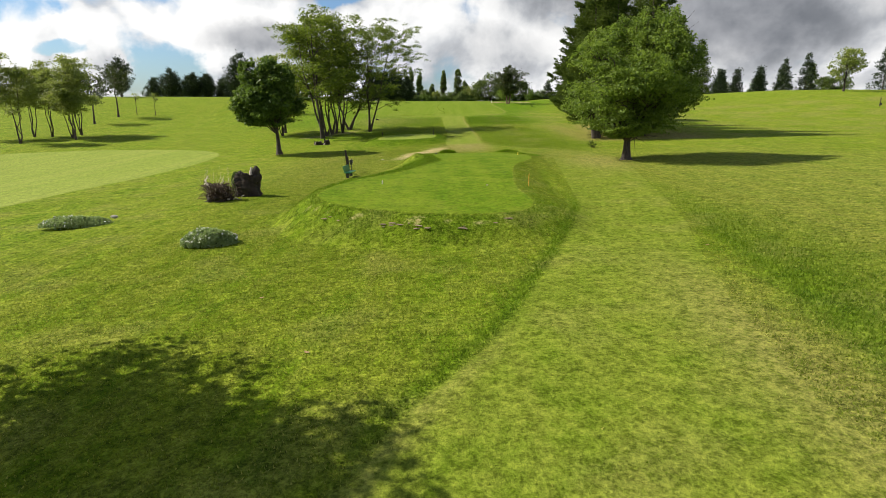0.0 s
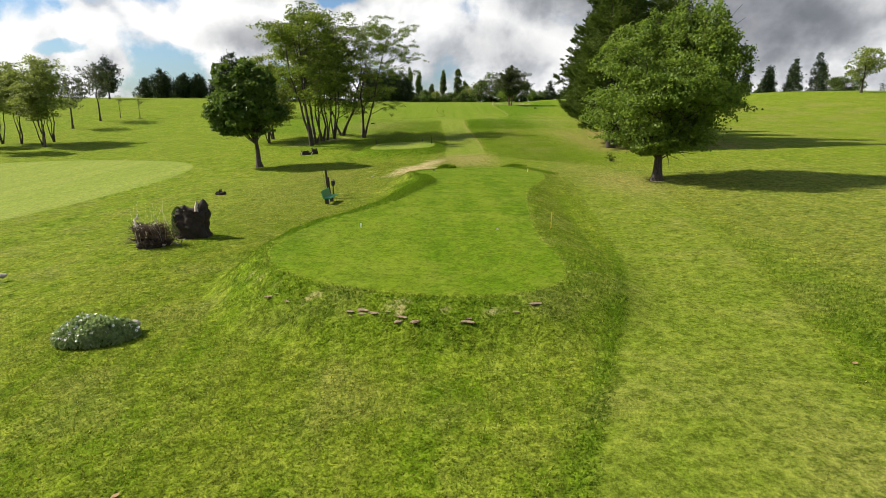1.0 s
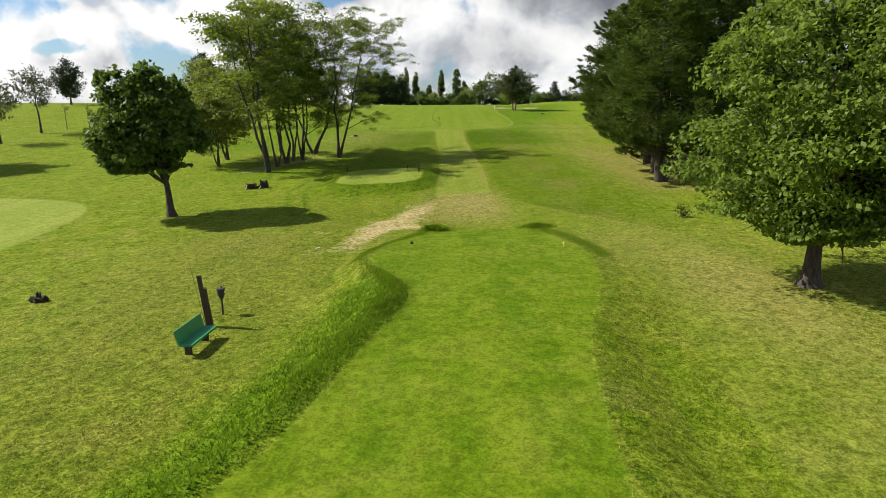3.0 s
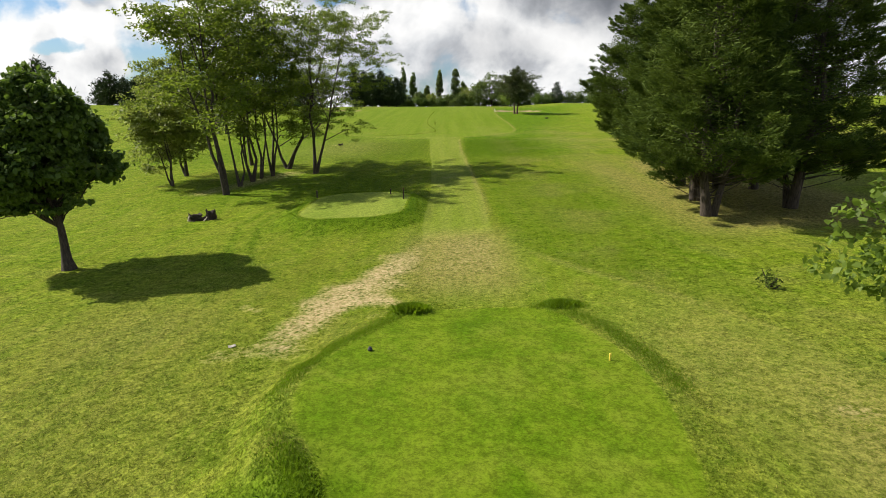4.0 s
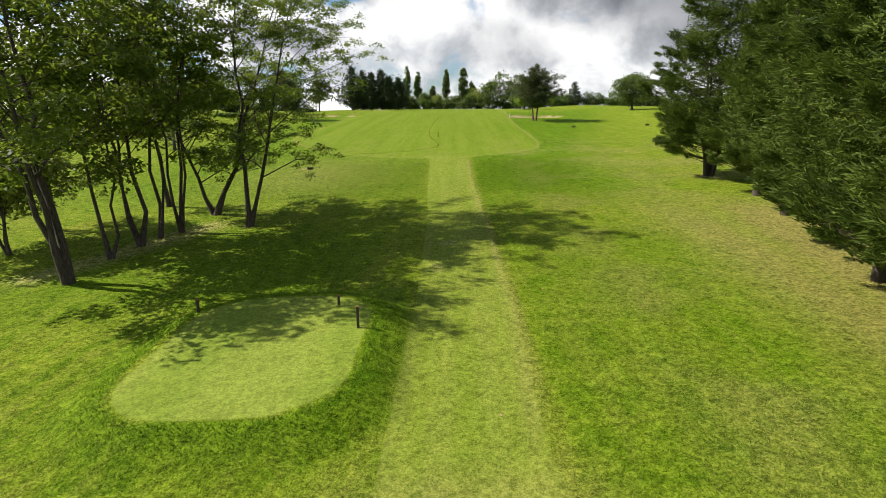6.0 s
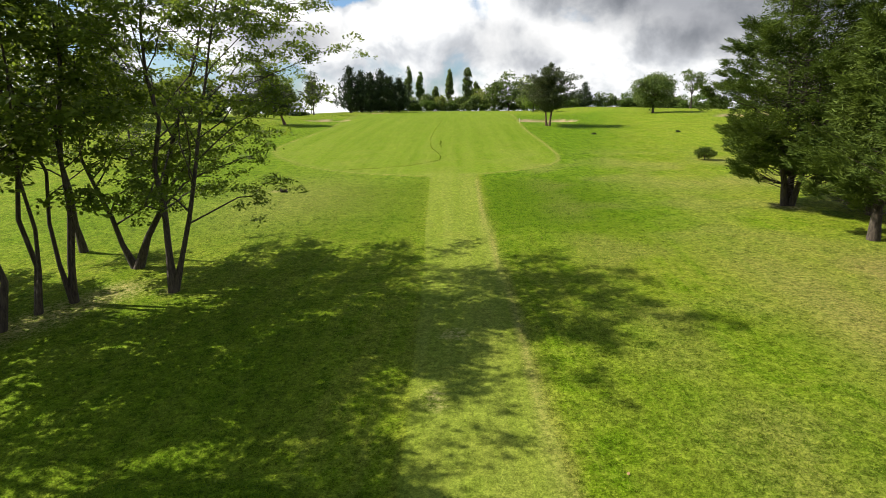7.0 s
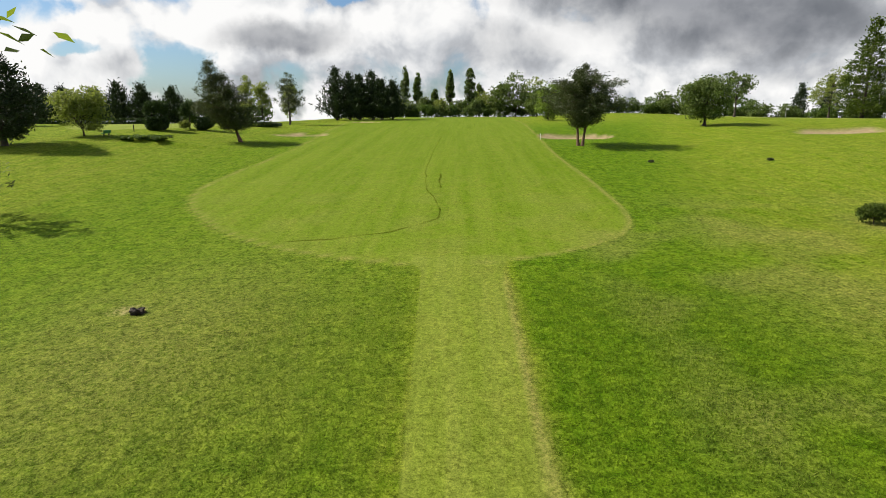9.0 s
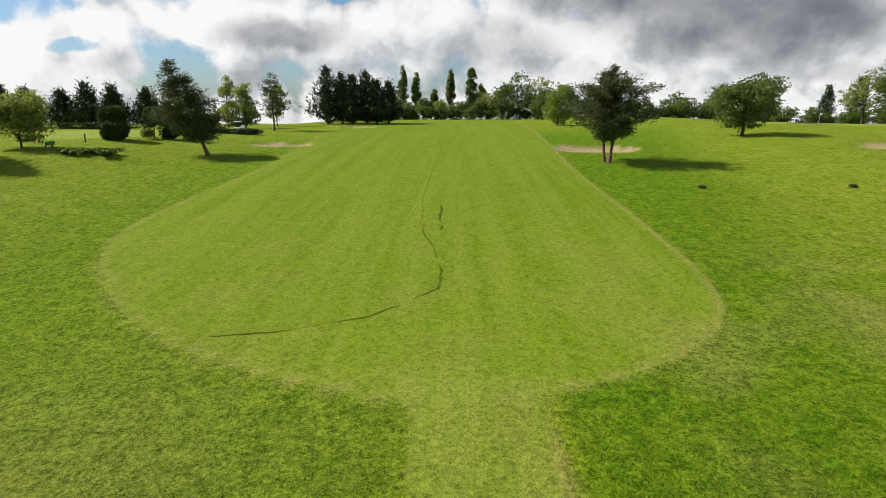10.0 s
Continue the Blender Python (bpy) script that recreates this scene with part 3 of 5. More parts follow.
def part(name, mesh, material, parent, label=""):
    if isinstance(mesh, bmesh.types.BMesh):
        me = bpy.data.meshes.new(name)
        mesh.to_mesh(me)
        mesh.free()
        mesh = me
    if material and not mesh.materials:
        mesh.materials.append(material)
    ob = new(name, mesh)
    ob.parent = parent
    return tagged(ob, label)


def thing(name, x, y, label, category, group="", z=None, turn=0.0):
    ob = new(name)
    ob.location = (x, y, height(x, y) if z is None else z)
    ob.rotation_euler = (0, 0, radians(turn))
    ob.empty_display_size = 0.2
    return tagged(ob, label, category, group)


def tube(points, radii, seg):
    """Verts and quads of a tapered tube along points."""
    p, r = np.array(points, float), np.array(radii, float)
    way = np.gradient(p, axis=0)
    way /= np.linalg.norm(way, axis=1)[:, None] + 1e-9
    ref = np.where(np.abs(way[:, 2:3]) > .9, np.array([[1.0, 0, 0]]), np.array([[0, 0, 1.0]]))
    u = np.cross(way, ref)
    u /= np.linalg.norm(u, axis=1)[:, None] + 1e-9
    v = np.cross(way, u)
    a = np.linspace(0, 2 * np.pi, seg, endpoint=False)
    ring = p[:, None] + r[:, None, None] * (u[:, None] * np.cos(a)[None, :, None] + v[:, None] * np.sin(a)[None, :, None])
    n = len(p)
    i = (np.arange(n - 1)[:, None] * seg + np.arange(seg)).ravel()
    j = (np.arange(n - 1)[:, None] * seg + (np.arange(seg) + 1) % seg).ravel()
    return ring.reshape(-1, 3), np.stack([j, i, i + seg, j + seg], 1)


class Wood:
    """Collects tapered tubes into one mesh."""

    def __init__(self):
        self.v, self.f, self.n = [], [], 0

    def add(self, points, radii, seg=7):
        v, f = tube(points, radii, seg)
        self.v.append(v)
        self.f.append(f + self.n)
        self.n += len(v)

    def mesh(self, name):
        me = quad_mesh(name, np.concatenate(self.v), np.concatenate(self.f))
        me.polygons.foreach_set("use_smooth", np.ones(len(me.polygons), bool))
        return me


def bent(a, b, rng, sag=0.0, wild=0.08, n=5):
    """A slightly crooked line of n points from a to b."""
    a, b = np.array(a, float), np.array(b, float)
    k = np.linspace(0, 1, n)[:, None]
    size = np.linalg.norm(b - a)
    p = a + (b - a) * k + rng.normal(0, wild * size * .5, (n, 3)) * np.sin(np.pi * k)
    p[:, 2] += sag * size * np.sin(np.pi * k[:, 0])
    return p


def leaves(centres, ways, length, width, rng, fold=0.18, face=None):
    """Diamond leaves with a fold along the middle: verts, quads."""
    n = len(centres)
    ways = ways / (np.linalg.norm(ways, axis=1)[:, None] + 1e-9)
    side = np.cross(ways, rng.normal(0, 1, (n, 3)) if face is None else np.array([0, 0, 1.0]) + rng.normal(0, face, (n, 3)))
    side /= np.linalg.norm(side, axis=1)[:, None] + 1e-9
    up = np.cross(side, ways)
    L = (length * rng.uniform(.65, 1.3, n))[:, None]
    W = (width * rng.uniform(.7, 1.25, n))[:, None]
    v = np.stack([centres - ways * L * .5, centres + side * W * .5 + up * W * fold - ways * L * .05, centres + ways * L * .5, centres - side * W * .5 + up * W * fold - ways * L * .05], 1)
    return v.reshape(-1, 3), np.arange(4 * n).reshape(-1, 4)


def needles(roots, ways, length, width, rng):
    """Narrow pointed sprays, one triangle each: verts, faces."""
    n = len(roots)
    ways = ways / (np.linalg.norm(ways, axis=1)[:, None] + 1e-9)
    side = np.cross(ways, rng.normal(0, 1, (n, 3)))
    side *= (width * .5 * rng.uniform(.7, 1.3, n) / (np.linalg.norm(side, axis=1) + 1e-9))[:, None]
    v = np.stack([roots - side, roots + side, roots + ways * (length * rng.uniform(.6, 1.3, n))[:, None]], 1)
    return v.reshape(-1, 3), np.arange(3 * n).reshape(-1, 3)


def sphere_points(n, rng):
    p = rng.normal(0, 1, (n, 3))
    return p / np.linalg.norm(p, axis=1)[:, None]


def broadleaf(name, x, y, label, category="tree", group="", tall=12.0, crown=(0, 0, 7.0, 4.5, 4.5, 4.5), trunk=.22, lean=(0, 0), lobes=26, clumps=16,
              per=26, leaf=(.24, .15), spread_=.42, material=None, bark=None, seed=1, fork=.25, lobe=.36, skirt=0.0, limbs=True, face=.7, dome=0.0):
    """A leafy tree: trunk and limbs in one mesh, a crown of many leaves in clumps in another. crown: centre and radii above the base."""
    rng = np.random.default_rng(seed)
    ob = thing(name, x, y, label, category, group)
    cx, cy, cz, rx, ry, rz = crown
    # lobes: smaller rounded masses inside the crown's outline
    way = sphere_points(lobes, rng)
    way[:, 2] = np.abs(way[:, 2]) * np.where(rng.random(lobes) < .35 + skirt, -1, 1)
    reach = rng.uniform(.40, .86, lobes)[:, None]
    centre = np.array([cx, cy, cz]) + way * reach * np.array([rx, ry, rz])
    size = lobe * rng.uniform(.75, 1.25, lobes)[:, None] * np.array([rx, ry, rz]).min()
    wood = Wood()
    foot = np.array([0, 0, -.25])
    mid = np.array([lean[0] * .5, lean[1] * .5, max(cz - rz * .8, tall * fork)])
    top = np.array([cx * .8 + lean[0] * .3, cy * .8, cz + rz * .55])
    line = np.concatenate([bent(foot, mid, rng, 0, .025, 5)[:-1], bent(mid, top, rng, 0, .04, 7)])
    k = np.linspace(0, 1, len(line))
    rad = trunk * (1 - .88 * k ** .8)
    rad[0] *= 1.7
    rad[1] *= 1.12
    wood.add(line, rad, 10)
    if limbs:
        for c, s in zip(centre, size):
            j = rng.integers(3, len(line) - 2)
            a = line[j]
            if c[2] < a[2] - .5:
                a = line[3]
            r0 = max(rad[j] * rng.uniform(.35, .6), .02)
            path = bent(a, c, rng, .08, .12, 6)
            wood.add(path, np.linspace(r0, .012, 6), 6)
            for _ in range(3):
                b = path[rng.integers(2, 5)]
                e = c + rng.normal(0, .6, 3) * s.mean()
                wood.add(bent(b, e, rng, .05, .15, 4), np.linspace(r0 * .4, .008, 4), 5)
    part("trunk", wood.mesh("trunk"), bark or BARK, ob)
    # clumps of leaves over each lobe
    cen = np.repeat(centre, clumps, 0)
    siz = np.repeat(np.broadcast_to(size, (lobes, size.shape[1])), clumps, 0)
    w = sphere_points(len(cen), rng)
    cl = cen + w * siz * rng.uniform(.55, 1.08, len(cen))[:, None]
    q = np.repeat(cl, per, 0)
    ww = np.repeat(w, per, 0)
    n = len(q)
    off = rng.normal(0, 1, (n, 3)) * np.array([1, 1, .5]) * spread_
    q = q + off
    rel = (q - np.array([cx, cy, cz])) / np.array([rx, ry, rz])
    far = np.linalg.norm(rel, axis=1)[:, None]
    edge = 1.0 + .17 * np.sin(rel[:, :1] * 9 + seed) * np.sin(rel[:, 2:3] * 11 + rel[:, 1:2] * 8)
    rel = rel * np.where(far > edge, (edge + (far - edge) * .25) / far, 1.0)
    if dome:
        # widest low down, with a flat underside and a narrower head
        rel[:, :2] *= (1 + dome * (.14 - .58 * smooth(-.35, 1.0, rel[:, 2])))[:, None]
        floor = -.72 + .10 * np.sin(rel[:, 0] * 5 + seed) * np.cos(rel[:, 1] * 4)
        rel[:, 2] = np.where(rel[:, 2] < floor, floor + (rel[:, 2] - floor) * .25, rel[:, 2])
    q = np.array([cx, cy, cz]) + rel * np.array([rx, ry, rz])
    aim = rng.normal(0, .8, (n, 3)) + ww * .6 + np.array([0, 0, -.35])
    v, f = leaves(q, aim, leaf[0], leaf[1], rng, .18, face)
    part("crown", quad_mesh("crown", v, f), material or LEAF_LIME, ob)
    return ob


def conifer(name, x, y, label, category="tree", group="", tall=18.0, radius=4.5, low=2.0, trunk=.3, levels=34, around=11, per=70, spray=(.42, .12), droop=-.12, tip=.6,
            material=None, bark=None, seed=1, belly=.22, ragged=.22, lean=(0, 0), stems=1, flat=1.0, taper=.75):
    """A conifer: one or more trunks, boughs, and many narrow sprays along the boughs."""
    rng = np.random.default_rng(seed)
    ob = thing(name, x, y, label, category, group)
    wood = Wood()
    for s in range(stems):
        off = np.array([0, 0, 0]) if stems == 1 else np.array([math.cos(2.4 * s) * .5, math.sin(2.4 * s) * .5, 0]) * radius * .5
        line = bent((off[0] * .2, off[1] * .2, -.25), (off[0] + lean[0], off[1] + lean[1], tall * (.97 - .1 * s)), rng, 0, .015, 9)
        rad = trunk * (1 - .6 * (stems > 1) * .4) * (1 - .93 * np.linspace(0, 1, 9))
        rad[0] *= 1.5
        wood.add(line, rad, 9)
    P, A = [], []
    for i in range(levels):
        h = (i + rng.uniform(-.3, .3)) / (levels - 1)
        h = min(max(h, 0), 1)
        z = low + (tall - low) * h
        # widest a little above the skirt, tapering to the tip
        prof = min(1, (.35 + .65 * h / belly)) if h < belly else ((1 - h) / (1 - belly)) ** taper
        for a in range(around if h < .8 else max(5, around // 2)):
            ang = rng.uniform(0, 2 * math.pi)
            r = radius * prof * rng.uniform(1 - ragged * 1.6, 1 + ragged * .5) + .12
            ax = np.array([math.cos(ang), math.sin(ang), 0])
            root = np.array([lean[0] * z / tall, lean[1] * z / tall, z])
            end = root + ax * r + np.array([0, 0, r * (droop + tip * .25)])
            n = 6
            k = np.linspace(0, 1, n)[:, None]
            path = root + (end - root) * k
            path[:, 2] += -.10 * r * np.sin(np.pi * k[:, 0]) + .06 * r * k[:, 0] ** 2 * tip
            if r > .7 and (per > 55 or a % 2 == 0):
                wood.add(path, np.linspace(.010 + .007 * r, .004, n), 3)
            side = np.array([-ax[1], ax[0], 0])
            m = max(8, int(per * (.25 + .75 * prof) * rng.uniform(.7, 1.2)))
            each = 12
            k = max(1, m // each)
            tt = rng.beta(1.7, .9, k)
            knot = root + (end - root) * tt[:, None] + side * rng.normal(0, .17, (k, 1)) * r * (1.1 - .5 * tt[:, None])
            knot[:, 2] += -.10 * r * np.sin(np.pi * tt) + rng.normal(0, .12, k)
            lean_out = ax * .8 + side * rng.normal(0, .6, (k, 1)) + np.array([0, 0, tip - .1])
            size = (.12 + spray[0] * .9) * rng.uniform(.7, 1.4, k)
            at = np.repeat(knot, each, 0) + rng.normal(0, .42, (k * each, 3)) * np.array([1, 1, flat]) * np.repeat(size, each)[:, None] + np.repeat(lean_out, each, 0) * (rng.uniform(0, .9, (k * each, 1)) * np.repeat(size, each)[:, None])
            P.append(at)
            A.append(np.repeat(lean_out, each, 0) + rng.normal(0, .45, (k * each, 3)))
    part("trunk", wood.mesh("trunk"), bark or BARK, ob)
    v, f = leaves(np.concatenate(P), np.concatenate(A), spray[0], spray[1], rng, .1)
    part("crown", quad_mesh("crown", v, f), material or LEAF_CYPRESS, ob)
    return ob


# the dark maple left of the first tee
broadleaf("maple_tree", -18.6, 63.2, "dark green maple with a round crown and leaning trunk", tall=11.5, crown=(-.9, 0, 6.45, 3.75, 3.8, 4.35), trunk=.27, lean=(-.5, 0), lobes=54, clumps=26, per=26,
          leaf=(.30, .24), spread_=.22, material=LEAF_MAPLE, seed=11, lobe=.28, dome=.45, skirt=.2, fork=.2)
# the broad green tree right of the first tee
broadleaf("lime_tree", 13.5, 43.6, "full green lime tree with a short trunk", tall=12.6, crown=(.35, 0, 6.6, 4.9, 4.9, 6.0), trunk=.36, lobes=120, clumps=24, per=28,
          leaf=(.18, .135), spread_=.24, material=LEAF_LIME, seed=12, lobe=.22, dome=1.0, skirt=.25, fork=.14)


def robinia(x, y, label, tall, wide, girth, stems, fan, lean, seed, material, group="robinia grove", twigs=13, fine=1.0, low=.30, open_side=None, first=None):
    """A grove tree: stems that part near the ground, rising branches, flat sprays of small leaflets in layers."""
    rng = np.random.default_rng(seed)
    ob = thing("robinia_tree", x, y, label, "tree", group)
    wood, P, A = Wood(), [], []
    first = rng.uniform(0, 2 * math.pi) if first is None else first
    for s in range(stems):
        a = first + 2 * math.pi * s / stems + rng.uniform(-.4, .4)
        h = tall * (1 if s == 0 else rng.uniform(.78, .96))
        k = np.linspace(0, 1, 9)
        out = fan * tall * (k ** .8) * (0.3 if s == 0 and stems > 2 else 1)
        line = np.stack([math.cos(a) * out + lean * k ** 1.2, math.sin(a) * out * .8, -.25 + (h + .25) * k], 1)
        line[1:-1] += rng.normal(0, .010 * tall, (7, 3)) * np.array([1, 1, .3])
        r0 = girth * (1 if s == 0 else .8)
        rad = r0 * (1 - .9 * k ** .85)
        rad[0] *= 1.5
        wood.add(line, rad, 8)
        def spray(c, many):
            """A drooping flat spray of leaflets."""
            m = int(rng.integers(18, 28) * many)
            q = rng.normal(0, 1, (m, 3)) * np.array([.34, .34, .14]) * fine ** .5
            q[:, 2] -= .32 * (q[:, 0] ** 2 + q[:, 1] ** 2)
            P.append(c + q)
            A.append(q * np.array([1, 1, .2]) + rng.normal(0, .35, (m, 3)) * np.array([1, 1, .5]) + np.array([0, 0, -.18]))
            return q[0]

        for b in range(twigs):
            u = low + (.98 - low) * (b + rng.uniform(0, 1)) / twigs
            at = np.array([np.interp(u, k, line[:, i]) for i in range(3)])
            az = rng.uniform(0, 2 * math.pi) if open_side is None else rng.normal(open_side, 1.25)
            reach = wide * (1.08 - .50 * max(0, u - .5) / .5) * rng.uniform(.55, 1.05) * (.92 + .16 * min(u, .5))
            rise = reach * (rng.uniform(.15, .75) if u > .35 else rng.uniform(.04, .5)) * (1 - .55 * max(0, u - .6) / .4)
            end = at + np.array([math.cos(az) * reach, math.sin(az) * reach, rise])
            path = bent(at, end, rng, .10, .10, 6)
            rb = max(.014, np.interp(u, k, rad) * .45)
            wood.add(path, np.linspace(rb, .008, 6), 5)
            for tt in np.linspace(.42, 1.0, 7):
                c = np.array([np.interp(tt, np.linspace(0, 1, 6), path[:, i]) for i in range(3)])
                spray(c + rng.normal(0, .30, 3) * np.array([1.4, 1.4, 1.2]), fine ** -1.7)
                # side twigs, each with its own sprays
                far = rng.normal(0, 1, 3) * np.array([1, 1, .35])
                far *= rng.uniform(.7, 1.5) * (1.15 - .4 * tt) / np.linalg.norm(far)
                wood.add(np.stack([c, c + far * .55 + np.array([0, 0, .06]), c + far]), [.011, .008, .004], 3)
                spray(c + far * 1.05, fine ** -1.7)
    part("trunk", wood.mesh("trunk"), BARK, ob)
    v, f = leaves(np.concatenate(P), np.concatenate(A), .33 * fine, .18 * fine, rng, .12, .6)
    part("crown", quad_mesh("crown", v, f), material, ob)
    return ob


# x, y, height, reach, girth, stems, parting, lean of the top
ROBINIAS = [(-25.9, 90.5, 9.0, 3.8, .12, 3, .10, -1.2), (-27.2, 96.5, 12.0, 4.6, .18, 3, .10, -1.0), (-18.5, 84.9, 17.5, 6.2, .24, 3, .10, -1.8), (-18.8, 89.2, 16.5, 4.2, .13, 2, .12, -1.0),
            (-18.5, 92.0, 19.0, 4.8, .16, 3, .13, -1.2), (-18.2, 93.9, 18.5, 4.4, .14, 2, .13, .3), (-17.4, 95.3, 18.5, 4.6, .15, 3, .13, 1.0), (-17.2, 100.6, 16.0, 6.8, .22, 2, .28, 1.4),
            (-13.1, 96.6, 17.0, 7.6, .20, 2, .12, 2.2), (-22.5, 104.0, 16.5, 4.8, .2, 1, .05, -.8)]
for i, (x, y, tall, wide, girth, stems, fan, lean) in enumerate(ROBINIAS):
    robinia(x, y, "small pale robinia with several thin stems" if i < 2 else "tall airy robinia with dark forking stems", tall, wide, girth, stems, fan, lean, 30 + i, LEAF_PALE if i < 2 else LEAF_ROBINIA,
            twigs=17 if i >= 7 else 9 if 4 <= i <= 6 else 12, fine=.54 if i == 8 else .72 if i == 7 else 1.0, open_side=.6 if i == 8 else .3 if i == 7 else None, first=.2 if i == 7 else None, low=.20 if i in (7, 8) else .22 if i < 2 else .30)

def cypress(x, y, label, tall, wide, low, stems, seed, material=None, plumes=560, belly=.16, droop=-.10, ragged=.34, skirt=.55, trunk=.26, taper=.72, dead=0):
    """A broad cypress: forked trunk, rising boughs, layered flat plumes of fine sprays with dark gaps between, older foliage inside."""
    rng = np.random.default_rng(seed)
    ob = thing("cypress_tree", x, y, label, "tree", "cypress row")
    wood = Wood()
    for s in range(stems):
        a = 2.4 * s + seed
        off = np.array([math.cos(a), math.sin(a), 0]) * (wide * .28 if stems > 1 else 0)
        line = bent((off[0] * .1, off[1] * .1, -.25), (off[0], off[1], tall * (.97 - .07 * s)), rng, 0, .02, 9)
        line[1:4, :2] += off[:2] * np.array([[.12], [.22], [.16]])
        rad = trunk * (1 if s == 0 else .75) * (1 - .93 * np.linspace(0, 1, 9))
        rad[0] *= 1.5
        wood.add(line, rad, 9)

    # bare dead branches on the lower trunk
    for i in range(dead):
        a, z = rng.uniform(0, 2 * math.pi), rng.uniform(1.2, 3.4)
        far = rng.uniform(.8, 2.0)
        wood.add(bent((0, 0, z), (math.cos(a) * far, math.sin(a) * far, z + rng.uniform(-.1, .9)), rng, .05, .14, 5), np.linspace(.035, .006, 5), 5)

    def reach(h):
        return np.where(h < belly, skirt + (1 - skirt) * h / belly, ((1 - np.minimum(h, .999)) / (1 - belly)) ** taper)

    # boughs reach out with dark clefts between; each carries a handful of plumes
    boughs = plumes // 9
    plumes = boughs * 9
    bh = np.minimum(rng.beta(1.05, 1.3, boughs), .985)
    ba = rng.uniform(0, 2 * np.pi, boughs)
    br = wide * reach(bh) * (1.04 - ragged * rng.uniform(0, 1, boughs) ** 1.4) + .15
    h, az, r = np.repeat(bh, 9), np.repeat(ba, 9), np.repeat(br, 9)
    long = .30 * r + .55
    inward = rng.beta(1.0, 1.6, plumes) * long * 1.35
    az = az + rng.normal(0, .30, plumes) * (.35 + inward / long) * long / np.maximum(r, .8)
    ax = np.stack([np.cos(az), np.sin(az), np.zeros(plumes)], 1)
    side = np.stack([-ax[:, 1], ax[:, 0], np.zeros(plumes)], 1)
    lift = r * droop - .22 * inward + rng.normal(0, .16, plumes) * long
    r = np.maximum(r - inward, .1)
    tip = ax * r[:, None] + np.stack([np.zeros(plumes), np.zeros(plumes), low + (tall - low) * h + lift], 1)
    for i in range(0, plumes, 4):
        if r[i] > .8:
            root = np.array([0, 0, max(.8, tip[i, 2] - .35 * r[i])])
            wood.add(bent(root, tip[i] * np.array([.93, .93, 1]), rng, -.04, .05, 4), np.linspace(.016 + .008 * r[i], .006, 4), 3)
    size = rng.uniform(.65, 1.25, plumes) * (.65 + .35 * reach(h)) * (wide / 6.2) ** .5
    axis = ax + side * rng.normal(0, .45, (plumes, 1)) + np.stack([np.zeros(plumes), np.zeros(plumes), rng.normal(.30, .30, plumes)], 1)
    axis /= np.linalg.norm(axis, axis=1)[:, None]
    each = 84
    rep = lambda m: np.repeat(m, each, 0)
    n = plumes * each
    t = rng.beta(1.3, 1.0, (n, 1))
    L = rep(size)[:, None]
    u = rng.uniform(-1, 1, (n, 1))
    wid = .52 * (1 - .75 * t) + .06
    P = rep(tip) + rep(axis) * (t - .8) * L + rep(side) * u * wid * L
    P[:, 2] += (-.10 * L * u ** 2 + .10 * L * t ** 2)[:, 0]
    P += rng.normal(0, .085, (n, 3)) * L
    A = rep(axis) + rep(side) * u * .9 + rng.normal(0, .34, (n, 3)) + np.array([0, 0, .08])
    v, f = needles(P, A, .34, .066, rng)
    # older foliage deeper inside
    m = plumes * 18
    hh = rng.beta(1.0, 1.3, m)
    aa = rng.uniform(0, 2 * np.pi, m)
    rr = wide * reach(hh) * rng.uniform(.28, .74, m)
    Q = np.stack([np.cos(aa) * rr, np.sin(aa) * rr, low + .3 + (tall - low) * hh * .97 + rr * droop], 1)
    v2, f2 = needles(Q, rng.normal(0, 1, (m, 3)) * np.array([1, 1, .5]), .40, .075, rng)
    part("trunk", wood.mesh("trunk"), BARK, ob)
    part("crown", quad_mesh("crown", np.concatenate([v, v2]), np.concatenate([f, f2 + len(v)])), material or LEAF_CYPRESS, ob)
    return ob


CYPRESSES = [(18.0, 70.4, 20, 6.4, 2), (24.1, 72.0, 21, 6.4, 3), (19.3, 75.8, 23.5, 6.6, 3), (25.5, 79.5, 22, 6.2, 1), (20.8, 82.0, 22, 6.2, 2), (22.6, 88.5, 21, 6.2, 1), (24.2, 95.5, 20, 6.0, 2), (25.6, 102.5, 17, 5.4, 1)]
for i, (x, y, tall, wide, stems) in enumerate(CYPRESSES):
    cypress(x, y, "broad dark green cypress with a drooping skirt", tall, wide, 2.9, stems, 60 + i, droop=-.14, plumes=1000 if x < 23 else 820, ragged=.40, dead=7)
cypress(25.8, 112.0, "dark cypress with a forked trunk", 19.0, 7.0, 2.6, 4, 70, belly=.34, droop=.03, skirt=.66, ragged=.34, plumes=1150, taper=.6)
cypress(29.6, 108.6, "grey-green cypress with hanging sprays", 16, 5.2, 1.5, 1, 71, LEAF_CEDAR, droop=-.2)

# a leafy tree beside the start, known by its shadow on the grass
broadleaf("lime_tree", -14.2, 7.6, "leafy tree beside the path with a wide crown", tall=12.5, crown=(0, 0, 8, 5.8, 5.8, 4.8), trunk=.32, lobes=38, clumps=14, per=34, leaf=(.28, .2), spread_=.45, seed=14)

